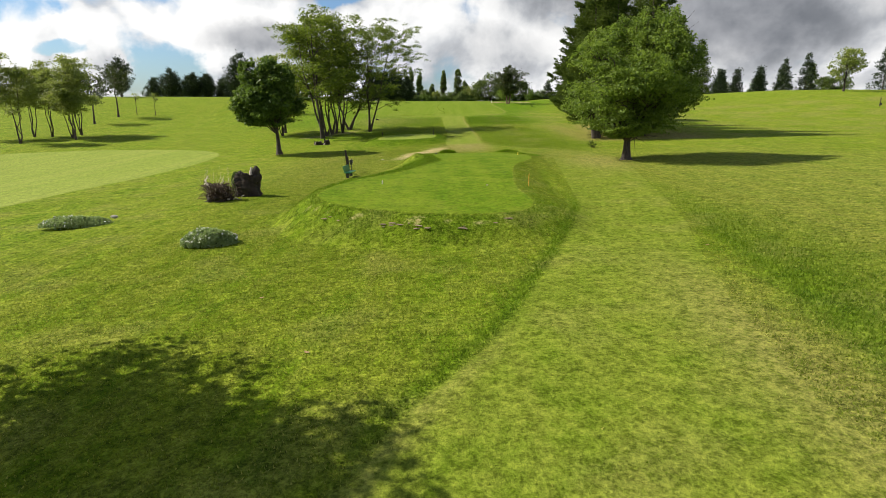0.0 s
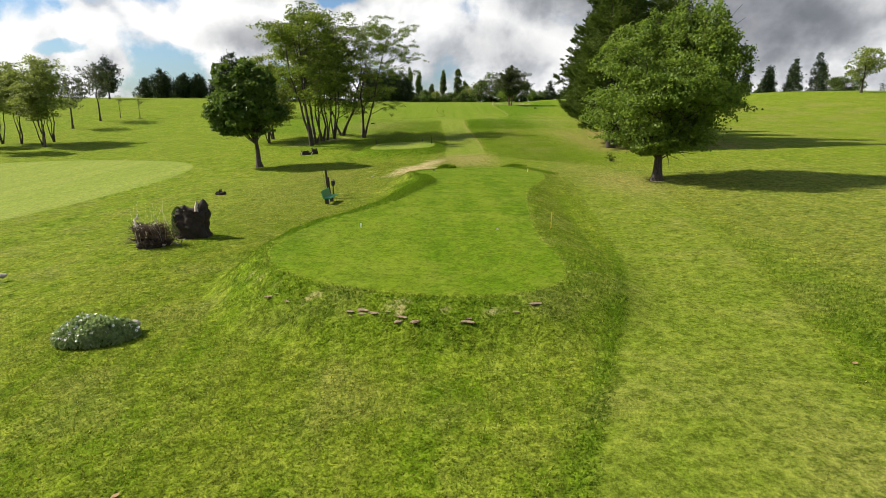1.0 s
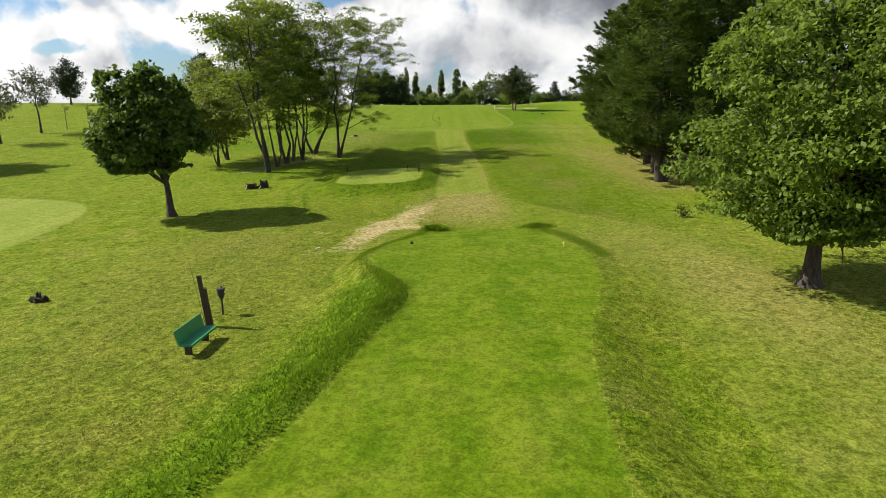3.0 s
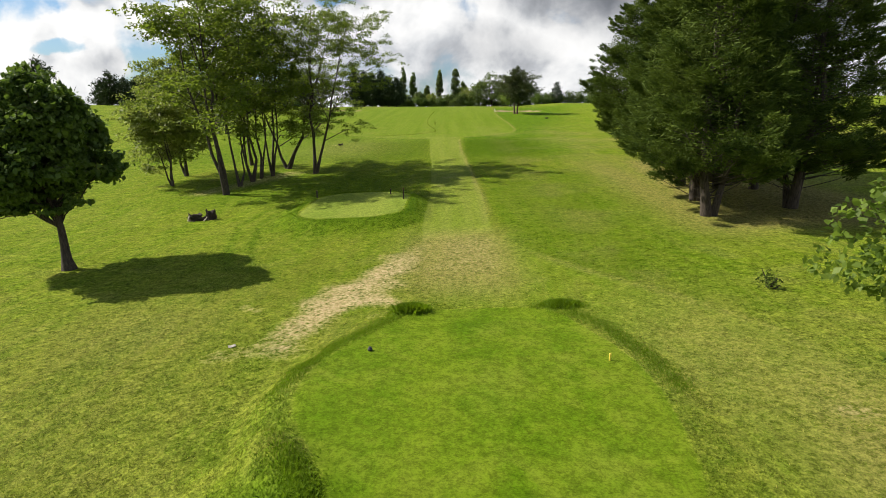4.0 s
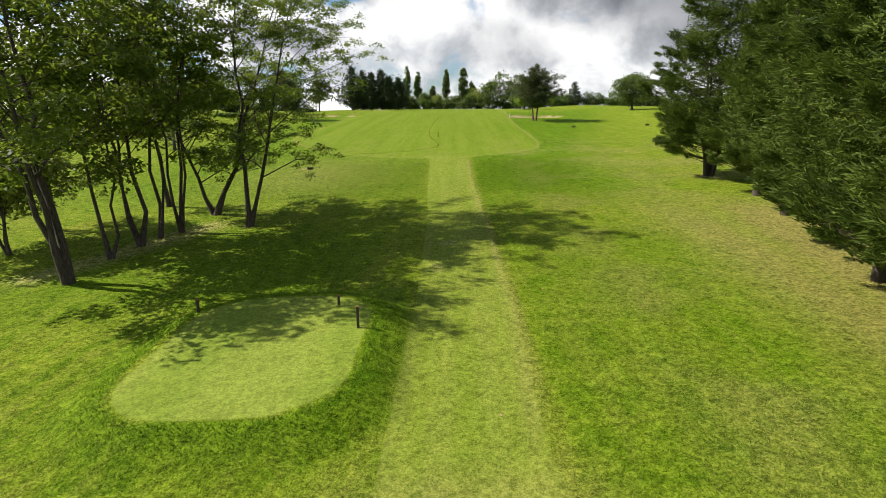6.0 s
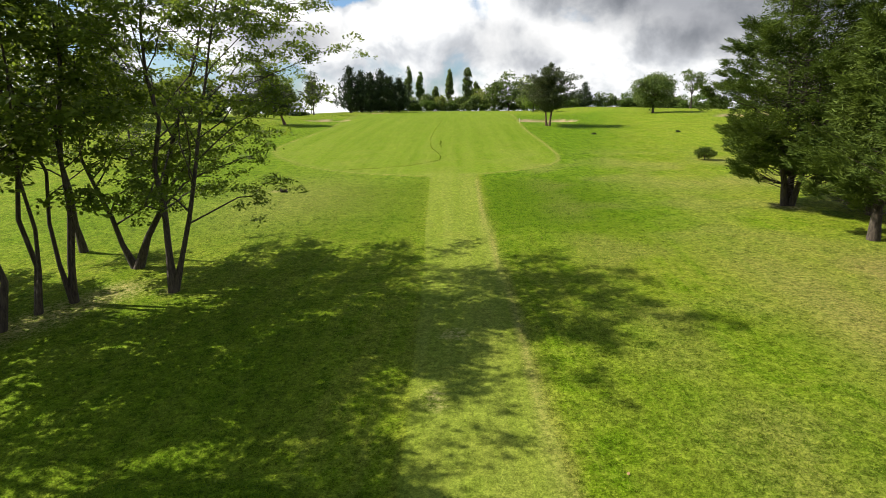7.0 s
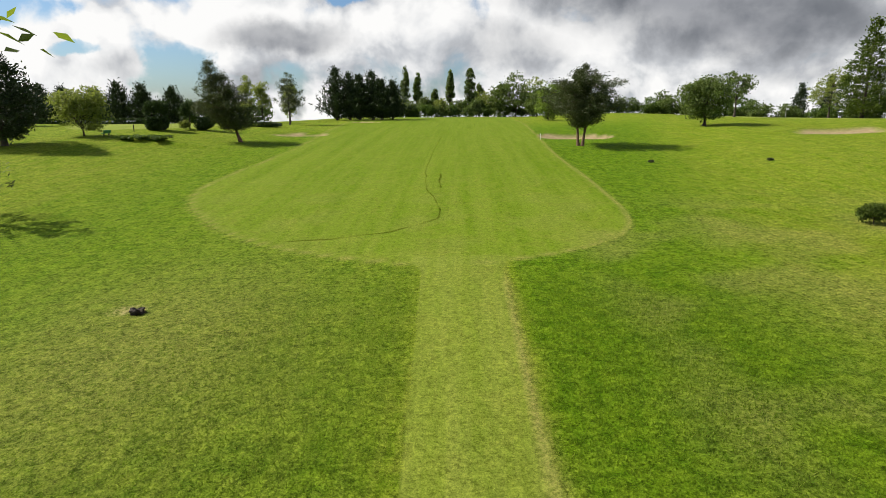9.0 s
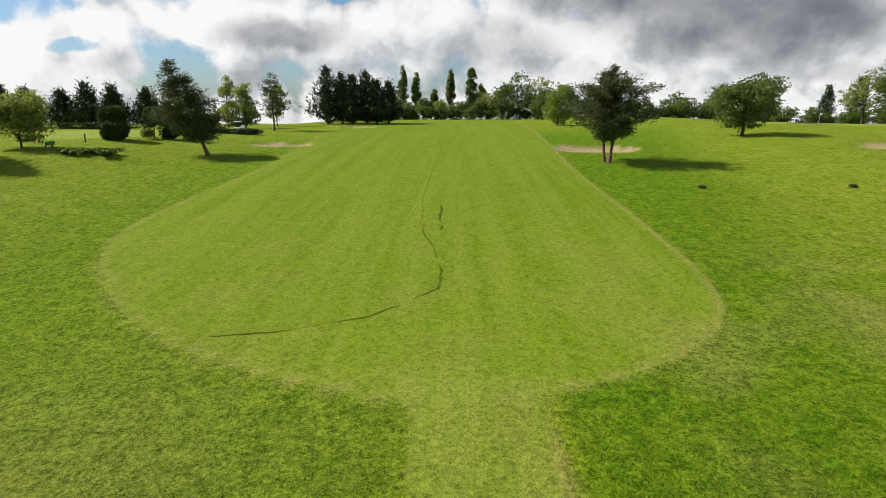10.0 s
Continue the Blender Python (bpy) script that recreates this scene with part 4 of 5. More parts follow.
# the plateau's lone trees
conifer("pine_tree", 18.3, 180.5, "open grey-green pine with two trunks beside a bunker", tall=10.8, radius=5.9, low=3.0, trunk=.27, levels=17, around=10, per=280, spray=(.40, .10), material=LEAF_PINE, bark=BARK_RED, seed=80, belly=.42,
        ragged=.6, tip=.5, droop=-.06, stems=2, taper=.45)
conifer("pine_tree", -34.3, 187.8, "dark pine on a leaning trunk", tall=12.2, radius=5.0, low=2.2, trunk=.25, levels=30, around=10, per=130, spray=(.42, .10), material=LEAF_PINE, bark=BARK_RED, seed=81, belly=.3, ragged=.4, tip=.5,
        lean=(-4.4, 0), taper=.9)
broadleaf("walnut_tree", 45.5, 203.5, "low spreading green tree on a short trunk", tall=8.7, crown=(.3, 0, 5.0, 6.2, 5.5, 3.8), trunk=.3, lobes=40, clumps=14, per=18, leaf=(.36, .26), spread_=.5, material=LEAF_FAR, seed=82, lobe=.42, skirt=.1)
broadleaf("plum_tree", 67, 262, "round dark green garden tree", tall=10, crown=(0, 0, 5.8, 3.6, 3.6, 4.4), trunk=.2, lobes=18, clumps=10, per=16, leaf=(.4, .3), material=LEAF_MAPLE, seed=83)
broadleaf("acacia_tree", 70.5, 246, "tall airy tree with a flat green crown", tall=11.5, crown=(0, 0, 8.0, 5.0, 4, 3.4), trunk=.24, lobes=20, clumps=9, per=14, leaf=(.45, .25), material=LEAF_FAR, seed=84)
broadleaf("magnolia_shrub", -57, 183.5, "many-stemmed olive green shrub", category="shrub", tall=7.5, crown=(0, 0, 4.0, 4.9, 4.6, 3.3), trunk=.16, lobes=34, clumps=13, per=16, leaf=(.36, .24), spread_=.45, material=LEAF_PALE, seed=85,
          lobe=.4, fork=.08)
conifer("cedar_tree", -38.6, 138.6, "grey-green young cedar on the slope", tall=10.5, radius=4.0, low=.8, trunk=.2, levels=18, around=9, per=36, spray=(.4, .12), material=LEAF_CEDAR, seed=86)
conifer("cypress_tree", -60.5, 172, "big dark cypress beside the hedge garden", tall=12.8, radius=6.0, low=1.2, trunk=.35, levels=36, around=12, per=50, spray=(.6, .2), material=LEAF_DARK, seed=87, belly=.3)
conifer("pine_tree", -40.3, 236, "straight dark pine with open boughs", tall=11.8, radius=4.0, low=3.2, trunk=.2, levels=15, around=8, per=70, spray=(.42, .14), material=LEAF_PINE, seed=88, belly=.3, ragged=.4)
for i, (x, y, tall) in enumerate([(-51, 248, 12.4), (-56, 250, 12.8), (-46.5, 258, 11.0)]):
    broadleaf("birch_tree", x, y, "pale green slender tree on the plateau", group="pale trees", tall=tall, crown=(0, 0, tall * .52, 2.4, 2.4, tall * .48), trunk=.14, skirt=.15, lobes=22, clumps=9, per=14, leaf=(.4, .26), material=LEAF_PALE, seed=90 + i)
conifer("spruce_tree", 105, 250, "very tall dark spruce on the skyline", tall=24, radius=7.2, low=1.0, trunk=.4, levels=44, around=11, per=32, spray=(.9, .3), material=LEAF_CYPRESS, seed=94, belly=.08)
broadleaf("willow_tree", 106.5, 266, "yellow-green leafy tree beside the spruce", tall=14, crown=(0, 0, 8, 6, 6, 6), trunk=.3, lobes=22, clumps=10, per=14, leaf=(.5, .3), material=LEAF_PALE, seed=95)
conifer("spruce_tree", 50, 298, "small dark spruce on the skyline", tall=9, radius=3.2, low=.6, trunk=.2, levels=24, around=10, per=22, spray=(.6, .22), material=LEAF_DARK, seed=96, belly=.1)

# dark conifers that close the fairway
for i, (x, y, tall, wide) in enumerate([(-36, 270, 14.5, 6.0), (-32.5, 273, 13.0, 5.4), (-29, 270, 12.4, 5.2), (-25.5, 272, 13.4, 5.6), (-22.5, 270, 11.2, 4.8), (-19.5, 273, 10.6, 4.6)]):
    conifer("conifer_tree", x, y, "nearly black bushy conifer in a dense row", group="dark conifers", tall=tall, radius=wide, low=.7, trunk=.3, levels=34, around=12, per=34, spray=(.7, .26), material=LEAF_DARK, seed=100 + i, belly=.2, ragged=.55, tip=1.0, taper=.85)
# poplars behind the crest
for i, (x, y, tall, wide) in enumerate([(-22.6, 350, 22.5, 2.0), (-17.3, 352, 22, 1.8), (-10, 356, 14, 1.6), (-3.1, 350, 22.5, 1.7), (5.5, 351, 24, 2.3), (10, 366, 17, 2.6)]):
    broadleaf("poplar_tree", x, y, "tall slim upright poplar on the skyline", group="poplars", tall=tall, crown=(0, 0, tall * .54, wide, wide, tall * .47), trunk=.3, lobes=52, clumps=7, per=9, leaf=(.70, .46), spread_=.5,
              material=LEAF_FAR if i != 1 else LEAF_MAPLE, seed=110 + i, lobe=.34, dome=.9, fork=.03, skirt=.16)
for i, (x, y, tall, wide) in enumerate([(-27, 345, 10, 4), (-20, 343, 7, 4), (-13, 346, 9, 4), (-7, 344, 8, 3.5), (1, 346, 9, 4), (8, 343, 8, 4), (12, 345, 12, 4.5), (18, 340, 15, 5.5), (24, 336, 18.5, 7), (33, 340, 18, 7), (30, 318, 12, 5), (42, 345, 14, 6)]):
    broadleaf("oak_tree", x, y, "leafy green tree in the hedge line", group="hedge line", tall=tall, crown=(0, 0, tall * .52, wide, wide, tall * .46), trunk=.25, lobes=28, clumps=8, per=11, leaf=(.78, .56), spread_=.7,
              material=LEAF_FAR if i % 3 else LEAF_PALE, seed=120 + i, skirt=.18, fork=.05)
broadleaf("bay_tree", 25.4, 259, "dense round bush-like tree behind the bunker", tall=10, crown=(0, 0, 5.0, 4.4, 4.4, 4.9), trunk=.25, lobes=30, clumps=12, per=16, leaf=(.4, .28), spread_=.5, material=LEAF_LIME, seed=130, skirt=.2)
for i, (x, y, tall) in enumerate([(44, 300, 5.6), (50, 302, 6), (57, 298, 6.4), (64, 296, 6), (72, 294, 6.6), (80, 292, 6), (88, 290, 6.8), (97, 288, 6.4), (106, 286, 7), (115, 284, 7), (124, 281, 7.4)]):
    broadleaf("hedge_tree", x, y, "low leafy hedge tree far off", group="far hedge", tall=tall, crown=(0, 0, tall * .40, 6, 4, tall * .55), trunk=.15, lobes=24, clumps=9, per=12, leaf=(.6, .42), spread_=.6, material=LEAF_FAR if i % 3 else LEAF_MAPLE, seed=140 + i, limbs=False, skirt=.4)
# conifers on the right-hand skyline
for i, (x, y, tall, dark) in enumerate([(105, 230, 11, 1), (113, 233, 11, 1), (121, 232, 11.5, 1), (129.5, 230, 14.5, 1), (137, 228, 16.5, 1), (141, 231, 13, 0), (109, 237, 11, 1), (125, 238, 12.5, 1), (133, 236, 13, 0), (113, 292, 12, 1), (121, 290, 14, 1), (150, 205, 17, 1), (158, 200, 20, 1)]):
    conifer("fir_tree", x, y, "dark fir on the skyline", group="skyline firs", tall=tall, radius=tall * .31, low=.4, trunk=.25, levels=26, around=11, per=22, spray=(.70, .28), material=LEAF_DARK if dark else LEAF_CYPRESS, seed=150 + i, belly=.05, ragged=.28, taper=1.0)
broadleaf("hawthorn_tree", 143, 220, "broad low leafy tree on the skyline", tall=9.5, crown=(0, 0, 4.8, 7.2, 6, 4.6), trunk=.3, lobes=40, clumps=11, per=14, leaf=(.45, .32), material=LEAF_FAR, seed=168, skirt=.15, fork=.08)
for i, (x, y, tall) in enumerate([(104, 156, 11.5)]):
    broadleaf("ash_tree", x, y, "pale green leafy tree on the slope", group="skyline leafy trees", tall=tall, crown=(0, 0, tall * .6, tall * .40, tall * .4, tall * .38), trunk=.25, lobes=22, clumps=10, per=14, leaf=(.5, .32), material=LEAF_PALE, seed=165 + i)

# dark thujas in a row behind the hedge garden
for i in range(8):
    conifer("thuja_tree", -124 + 7 * i, 247 + (i * 5) % 3, "dark pointed thuja in a straight row", group="thuja row", tall=8.2 + (i * 7 % 4) * .5, radius=4.9, low=.3, trunk=.2, levels=30, around=12, per=30, spray=(.7, .26), material=LEAF_DARK, seed=170 + i, belly=.12,
            ragged=.45, tip=1.2, taper=.9)
# slim trees along the practice green
for i, (x, y, tall, wide) in enumerate([(-61.6, 82.4, 12, 3.0), (-66.8, 92.7, 11, 2.8), (-64, 92.7, 11.5, 2.8), (-59.4, 90.9, 12, 3.0), (-60.9, 95.5, 12.6, 3.0), (-70, 88, 11, 3.0), (-57.5, 88.5, 9.5, 2.6)]):
    robinia(x, y, "slim airy tree with several thin stems", tall, wide * .9, .11, 3, .13, .4 * (i % 3 - 1), 180 + i, LEAF_PALE, "slim trees by the green", twigs=7, fine=1.0, low=.42)
for i, (x, y, tall, wide) in enumerate([(-71.1, 116.1, 9, 4.4), (-73.8, 129.6, 11, 4.8)]):
    conifer("umbrella_pine", x, y, "dark pine with a flat wide crown", group="flat pines", tall=tall, radius=wide, low=tall * .42, trunk=.2, levels=10, around=9, per=44, spray=(.5, .16), material=LEAF_PINE, seed=190 + i, belly=.45, ragged=.3, droop=.1, tip=1)
for i, (x, y) in enumerate([(-72.5, 135), (-68.3, 135.2)]):
    broadleaf("sapling", x, y, "thin bare young tree with a few leaves", group="saplings", tall=5, crown=(.3, 0, 4.0, .9, .9, 1.4), trunk=.07, lobes=6, clumps=4, per=8, leaf=(.25, .14), spread_=.3, material=LEAF_PALE, seed=195 + i)

# dark round conifers on the left crest
for i, (x, y, tall, wide, low) in enumerate([(-104, 186, 11.5, 4.6, 2.0), (-97.5, 206, 9.0, 4.6, .4), (-90, 207, 7.6, 3.0, .3), (-85.5, 208, 7.4, 2.8, .3)]):
    conifer("yew_tree", x, y, "dark rounded conifer on the crest", group="crest conifers", tall=tall, radius=wide, low=low, trunk=.25, levels=30, around=12, per=34, spray=(.6, .22), material=LEAF_DARK, seed=290 + i, belly=.35, ragged=.4, tip=.8, taper=.55)

# undergrowth that closes the foot of the poplar row
for i in range(17):
    x = -44 + 6.2 * i
    broadleaf("hedge_bush", x, 338 + (i * 7) % 5, "dark leafy bush in the far hedge", "shrub", "far hedge bushes", tall=5.5 + (i * 5 % 3), crown=(0, 0, 2.3, 4.6, 3, 3.2), trunk=.12, lobes=16, clumps=10, per=14, leaf=(.6, .4), spread_=.55,
              material=LEAF_MAPLE if i % 2 else LEAF_FAR, seed=230 + i, limbs=False, skirt=.15)
# dark trees that close the view behind the far green and behind the garden
for i, (x, y, tall) in enumerate([(78, 318, 7), (90, 312, 8), (101, 306, 8), (136, 290, 10), (148, 284, 10), (-72, 300, 7), (-84, 298, 6), (-96, 300, 7)]):
    broadleaf("wood_edge_tree", x, y, "dark green tree at the far wood edge", group="far wood edge", tall=tall + 3, crown=(0, 0, tall * .45 + 1.0, 7, 4.5, tall * .5 + 1.6), trunk=.2, lobes=24, clumps=10, per=14, leaf=(.75, .5), spread_=.7,
              material=LEAF_MAPLE if i % 3 else LEAF_FAR, seed=260 + i, limbs=False, skirt=.4)

# ---------------------------------------------------------------- materials of small things
def plain_material(name, dark, light, rough=.6, scale=14.0, metal=0.0, relief=.25):
    mat, tr, bsdf = textured(name, rough)
    place = node(tr, "ShaderNodeTexCoord").outputs["Object"]
    g = grain(tr, place, scale, 6.0, .65)
    w = grain(tr, place, scale * .18, 3.0, .5)
    col = mixed(tr, ranged(tr, g, .35, .65), (*dark, 1), (*light, 1))
    col = mixed(tr, ranged(tr, w, .4, .7, 0, .4), col, (dark[0] * .7, dark[1] * .7, dark[2] * .7, 1))
    tr.links.new(col, bsdf.inputs["Base Color"])
    tr.links.new(ranged(tr, g, .3, .7, rough * .85, min(1, rough * 1.15)), bsdf.inputs["Roughness"])
    bsdf.inputs["Metallic"].default_value = metal
    bump = node(tr, "ShaderNodeBump", {"Strength": relief, "Distance": .01, "Height": g})
    tr.links.new(bump.outputs[0], bsdf.inputs["Normal"])
    return mat


GREEN_PAINT = plain_material("green_paint", (.022, .190, .078), (.040, .250, .108), .36, 20)
DARK_WOOD = plain_material("dark_timber", (.022, .014, .010), (.075, .048, .035), .8, 12)
DEAD_WOOD = plain_material("dead_wood", (.010, .007, .005), (.050, .034, .023), .95, 5, relief=.9)
ROOT_WOOD = plain_material("old_root", (.026, .016, .010), (.120, .072, .042), .95, 8, relief=.6)
PALE_WOOD = plain_material("bleached_wood", (.32, .27, .21), (.55, .48, .40), .85, 9, relief=.6)
BLACK_METAL = plain_material("black_metal", (.012, .013, .014), (.030, .031, .033), .5, 30)
CONCRETE = plain_material("grey_stone", (.22, .20, .17), (.42, .39, .34), .95, 7, relief=.6)
SOIL_LUMP = plain_material("soil_lump", (.13, .09, .048), (.32, .235, .145), .95, 14, relief=.7)
WHITE = plain_material("white_plastic", (.70, .70, .68), (.82, .82, .80), .5, 20)
ORANGE = plain_material("orange_paint", (.75, .28, .03), (.85, .38, .05), .5, 20)
YELLOW = plain_material("yellow_paint", (.75, .58, .05), (.85, .68, .10), .5, 20)
RED = plain_material("red_paint", (.10, .018, .014), (.16, .030, .022), .5, 20)
RUBBER = plain_material("black_rubber", (.015, .015, .015), (.03, .03, .03), .85, 30)


def block(bm, sx, sy, sz, x=0, y=0, z=0, bevel=.008, turn=None):
    """A bevelled box of full sizes sx, sy, sz round a centre."""
    m = Matrix.Translation((x, y, z)) @ (turn.to_4x4() if turn else Matrix()) @ Matrix.Diagonal((sx, sy, sz, 1))
    made = bmesh.ops.create_cube(bm, size=1, matrix=m)
    if bevel:
        edges = list({e for v in made["verts"] for e in v.link_edges})
        bmesh.ops.bevel(bm, geom=edges, offset=bevel, segments=2, affect="EDGES", profile=.5)
    return bm


def round_bar(bm, r0, r1, h, x=0, y=0, z=0, seg=14, turn=None, caps=True):
    m = Matrix.Translation((x, y, z)) @ (turn.to_4x4() if turn else Matrix()) @ Matrix.Translation((0, 0, h / 2))
    bmesh.ops.create_cone(bm, cap_ends=caps, segments=seg, radius1=r0, radius2=r1, depth=h, matrix=m)
    return bm


def fresh():
    return bmesh.new()


def bench(x, y, turn, label, z=None):
    """A slatless park bench: thick green back board and seat board, two supports blackened for the shade beneath."""
    ob = thing("bench", x, y, label, "bench", z=z, turn=turn)
    tilt = Euler((0, radians(-14), 0)).to_matrix()
    part("seat", block(fresh(), .42, 1.55, .07, .05, 0, .38, .012, Euler((0, radians(-3), 0)).to_matrix()), GREEN_PAINT, ob)
    part("backrest", block(fresh(), .055, 1.55, .46, -.225, 0, .60, .012, tilt), GREEN_PAINT, ob)
    # the shade under the seat is put into the legs' black colour
    for s in (-.52, .52):
        bm = block(fresh(), .22, .06, .36, -.03, s, .17, .01)
        block(bm, .05, .06, .34, -.245, s, .47, .01, tilt)
        part("leg", bm, BLACK_METAL, ob, "short leg, coloured black for the shade beneath the seat")
    return ob


bench(-7.02, 40.5, -4, "dark green painted bench with a high back board")
far_bench = bench(-54.4, 184.9, 172, "dark green bench beside the garden shrub")

# tall timber with a shorter board bolted to it
ob = thing("marker_post", -7.42, 42.25, "dark stained timber post with a shorter board", "post", turn=8)
ob.rotation_euler.y = radians(-5)
part("post", block(fresh(), .13, .11, 2.0, 0, 0, .83, .012), DARK_WOOD, ob)
part("board", block(fresh(), .08, .14, 1.55, .108, 0, .58, .01), DARK_WOOD, ob)
part("rod", round_bar(fresh(), .008, .006, 2.5, -.10, .02, 0, 8, Euler((0, radians(-3), 0)).to_matrix()), BLACK_METAL, ob, "thin dark rod taller than the post")
for h in (.35, 1.1):
    part("bolt", round_bar(fresh(), .018, .018, .02, .142, 0, h, 8, Euler((0, radians(90), 0)).to_matrix()), BLACK_METAL, ob)

# ball washer on a thin stand
ob = thing("ball_washer", -7.38, 43.4, "black golf ball washer on a thin stand", "ball washer")
part("stand", round_bar(fresh(), .035, .032, .72, 0, 0, -.05), BLACK_METAL, ob)
bm = round_bar(fresh(), .07, .13, .16, 0, 0, .62, 16)
round_bar(bm, .13, .13, .18, 0, 0, .78, 16)
washer = part("body", bm, BLACK_METAL, ob)
bm = round_bar(fresh(), .15, .14, .035, 0, 0, .955, 16)
lid = part("lid", bm, BLACK_METAL, ob, "lid with a pale worn top")
bm = round_bar(fresh(), .014, .014, .08, .03, 0, .985, 8)
round_bar(bm, .03, .03, .025, .03, 0, 1.05, 10)
part("handle", bm, BLACK_METAL, lid)
part("label_plate", block(fresh(), .006, .09, .07, .131, 0, .86, .002), WHITE, washer)


def gnarled(name, sx, sy, h, seed, rings=22, seg=34, spikes=.18, hollow=.35, flare_=.35):
    """A torn old stump: fluted sides, ragged rim, sunken top."""
    rng = np.random.default_rng(seed)
    ph = rng.uniform(0, 6.28, 8)
    a = np.linspace(0, 2 * np.pi, seg, endpoint=False)
    rim = 1 + spikes * np.sin(3 * a + ph[0]) + spikes * .8 * np.sin(5 * a + ph[1]) + rng.normal(0, spikes * .35, seg)
    V = []
    for i in range(rings):
        k = i / (rings - 1)
        flute = 1 + .13 * np.sin(7 * a + ph[2] + k) + .07 * np.sin(12 * a + ph[3] + 2 * k) + rng.normal(0, .05, seg) + .10 * np.sin(k * 9 + 2 * a + ph[4])
        flare = 1 + flare_ * max(0, .3 - k) / .3
        V.append(np.stack([np.cos(a) * sx * .5 * flute * flare, np.sin(a) * sy * .5 * flute * flare, -.15 + (h * rim * k + .15 * k)], 1))
    for i in range(1, 6):
        k = 1 - i / 6
        V.append(np.stack([np.cos(a) * sx * .5 * k * 1.0, np.sin(a) * sy * .5 * k, h * (rim * k ** .3 * .5 + .5) - hollow * (1 - k) * h + rng.normal(0, .03, seg)], 1))
    n = len(V)
    v = np.concatenate(V)
    i = (np.arange(n - 1)[:, None] * seg + np.arange(seg)).ravel()
    j = (np.arange(n - 1)[:, None] * seg + (np.arange(seg) + 1) % seg).ravel()
    return quad_mesh(name, v, np.stack([i, j, j + seg, i + seg], 1))


def sticks(n, reach, rise, rng, thick=(.012, .05), lift=.1, flat=1.0):
    w = Wood()
    for _ in range(n):
        a = rng.uniform(0, 2 * math.pi)
        r = rng.uniform(.1, 1) * reach
        p0 = np.array([math.cos(a) * r * .6, math.sin(a) * r * .6 * flat, rng.uniform(0, lift)])
        b = rng.uniform(0, 2 * math.pi)
        p1 = p0 + np.array([math.cos(b) * reach * .6, math.sin(b) * reach * .6 * flat, rng.uniform(.05, 1) * rise])
        t = rng.uniform(*thick)
        w.add(bent(p0, p1, rng, .1, .25, 5), np.linspace(t, t * .4, 5), 5)
    return w


IVY = leaf_material("ivy_leaf", (.020, .045, .010), (.090, .130, .030), .3)
rng = np.random.default_rng(5)
# the upright torn stump
ob = thing("tree_stump", -10.9, 30.7, "tall torn black tree stump with a broken top", "tree stump")
part("stump", gnarled("stump", 1.22, .95, 1.22, 3, spikes=.05, hollow=.25, flare_=.12), DEAD_WOOD, ob)
w = Wood()
w.add(bent((.42, 0, .9), (.50, .05, 1.62), rng, 0, .1, 5), [.26, .22, .20, .22, .06], 9)
w.add(bent((.5, 0, .8), (.78, -.05, 1.12), rng, 0, .1, 4), [.2, .17, .13, .05], 9)
part("snag", w.mesh("snag"), DEAD_WOOD, ob)
w = Wood()
w.add(bent((.28, -.10, 1.1), (.30, -.10, 1.58), rng, 0, .05, 3), [.11, .09, .03], 6)
part("splinter", w.mesh("splinter"), PALE_WOOD, ob, "bleached split wood")
p = sphere_points(900, rng) * np.array([.16, .45, .62]) + np.array([-.62, 0, .68])
v, f = leaves(p, rng.normal(0, 1, (900, 3)), .10, .07, rng)
part("ivy", quad_mesh("ivy", v, f), IVY, ob, "ivy creeping up the side")

# the uprooted root plate beside it
ob = thing("root_plate", -11.8, 29.0, "uprooted dark root plate with bleached roots and twigs", "root plate")
part("core", gnarled("core", 1.2, .8, .34, 7, spikes=.28, hollow=.6), DEAD_WOOD, ob)
tagged(part("root_tangle", sticks(420, 1.10, .34, rng, (.006, .026), .72, .7).mesh("root_tangle"), ROOT_WOOD, ob), kind="stuff")
for _ in range(7):
    part("bleached_root", sticks(1, 1.15, .6, rng, (.035, .065), .85, .7).mesh("bleached_root"), PALE_WOOD, ob, "pale weathered root")
w = Wood()
for _ in range(26):
    a, r = rng.uniform(0, 6.28), rng.uniform(.1, 1.0)
    p0 = np.array([math.cos(a) * r * 1.0, math.sin(a) * r * .6, .3])
    p1 = p0 + np.array([rng.normal(-.05, .22), rng.normal(0, .2), rng.uniform(.7, 1.55)])
    w.add(bent(p0, p1, rng, 0, .12, 4), np.linspace(.006, .002, 4), 3)
tagged(part("twig_tuft", w.mesh("twig_tuft"), PALE_WOOD, ob, "thin dry twigs standing up"), kind="stuff")

# two black stumps lying together, and a small log
ob = thing("stump_pair", -16.4, 74.8, "two low black stumps lying on the grass", "tree stump")
for (dx, dy, sx, h, sd) in ((-.55, 0, .85, .40, 21), (.55, .15, .66, .62, 22), (.02, -.12, .45, .24, 23)):
    me = gnarled("stump", sx, sx * .8, h, sd)
    me.transform(Matrix.Translation((dx, dy, 0)))
    part("stump", me, DEAD_WOOD, ob)
for a, b in (((-.85, -.55, .02), (-.75, -.45, .42)), ((.25, -.5, .02), (.45, -.3, .3))):
    w = Wood()
    w.add(bent(a, b, rng, 0, .05, 3), [.05, .045, .02], 6)
    part("bleached_root", w.mesh("bleached_root"), PALE_WOOD, ob, "short pale split root")

ob = thing("old_stump", -14.9, 121.6, "small dark cut stump in bare soil", "tree stump")
part("stump", gnarled("stump", .62, .55, .22, 31), DEAD_WOOD, ob)

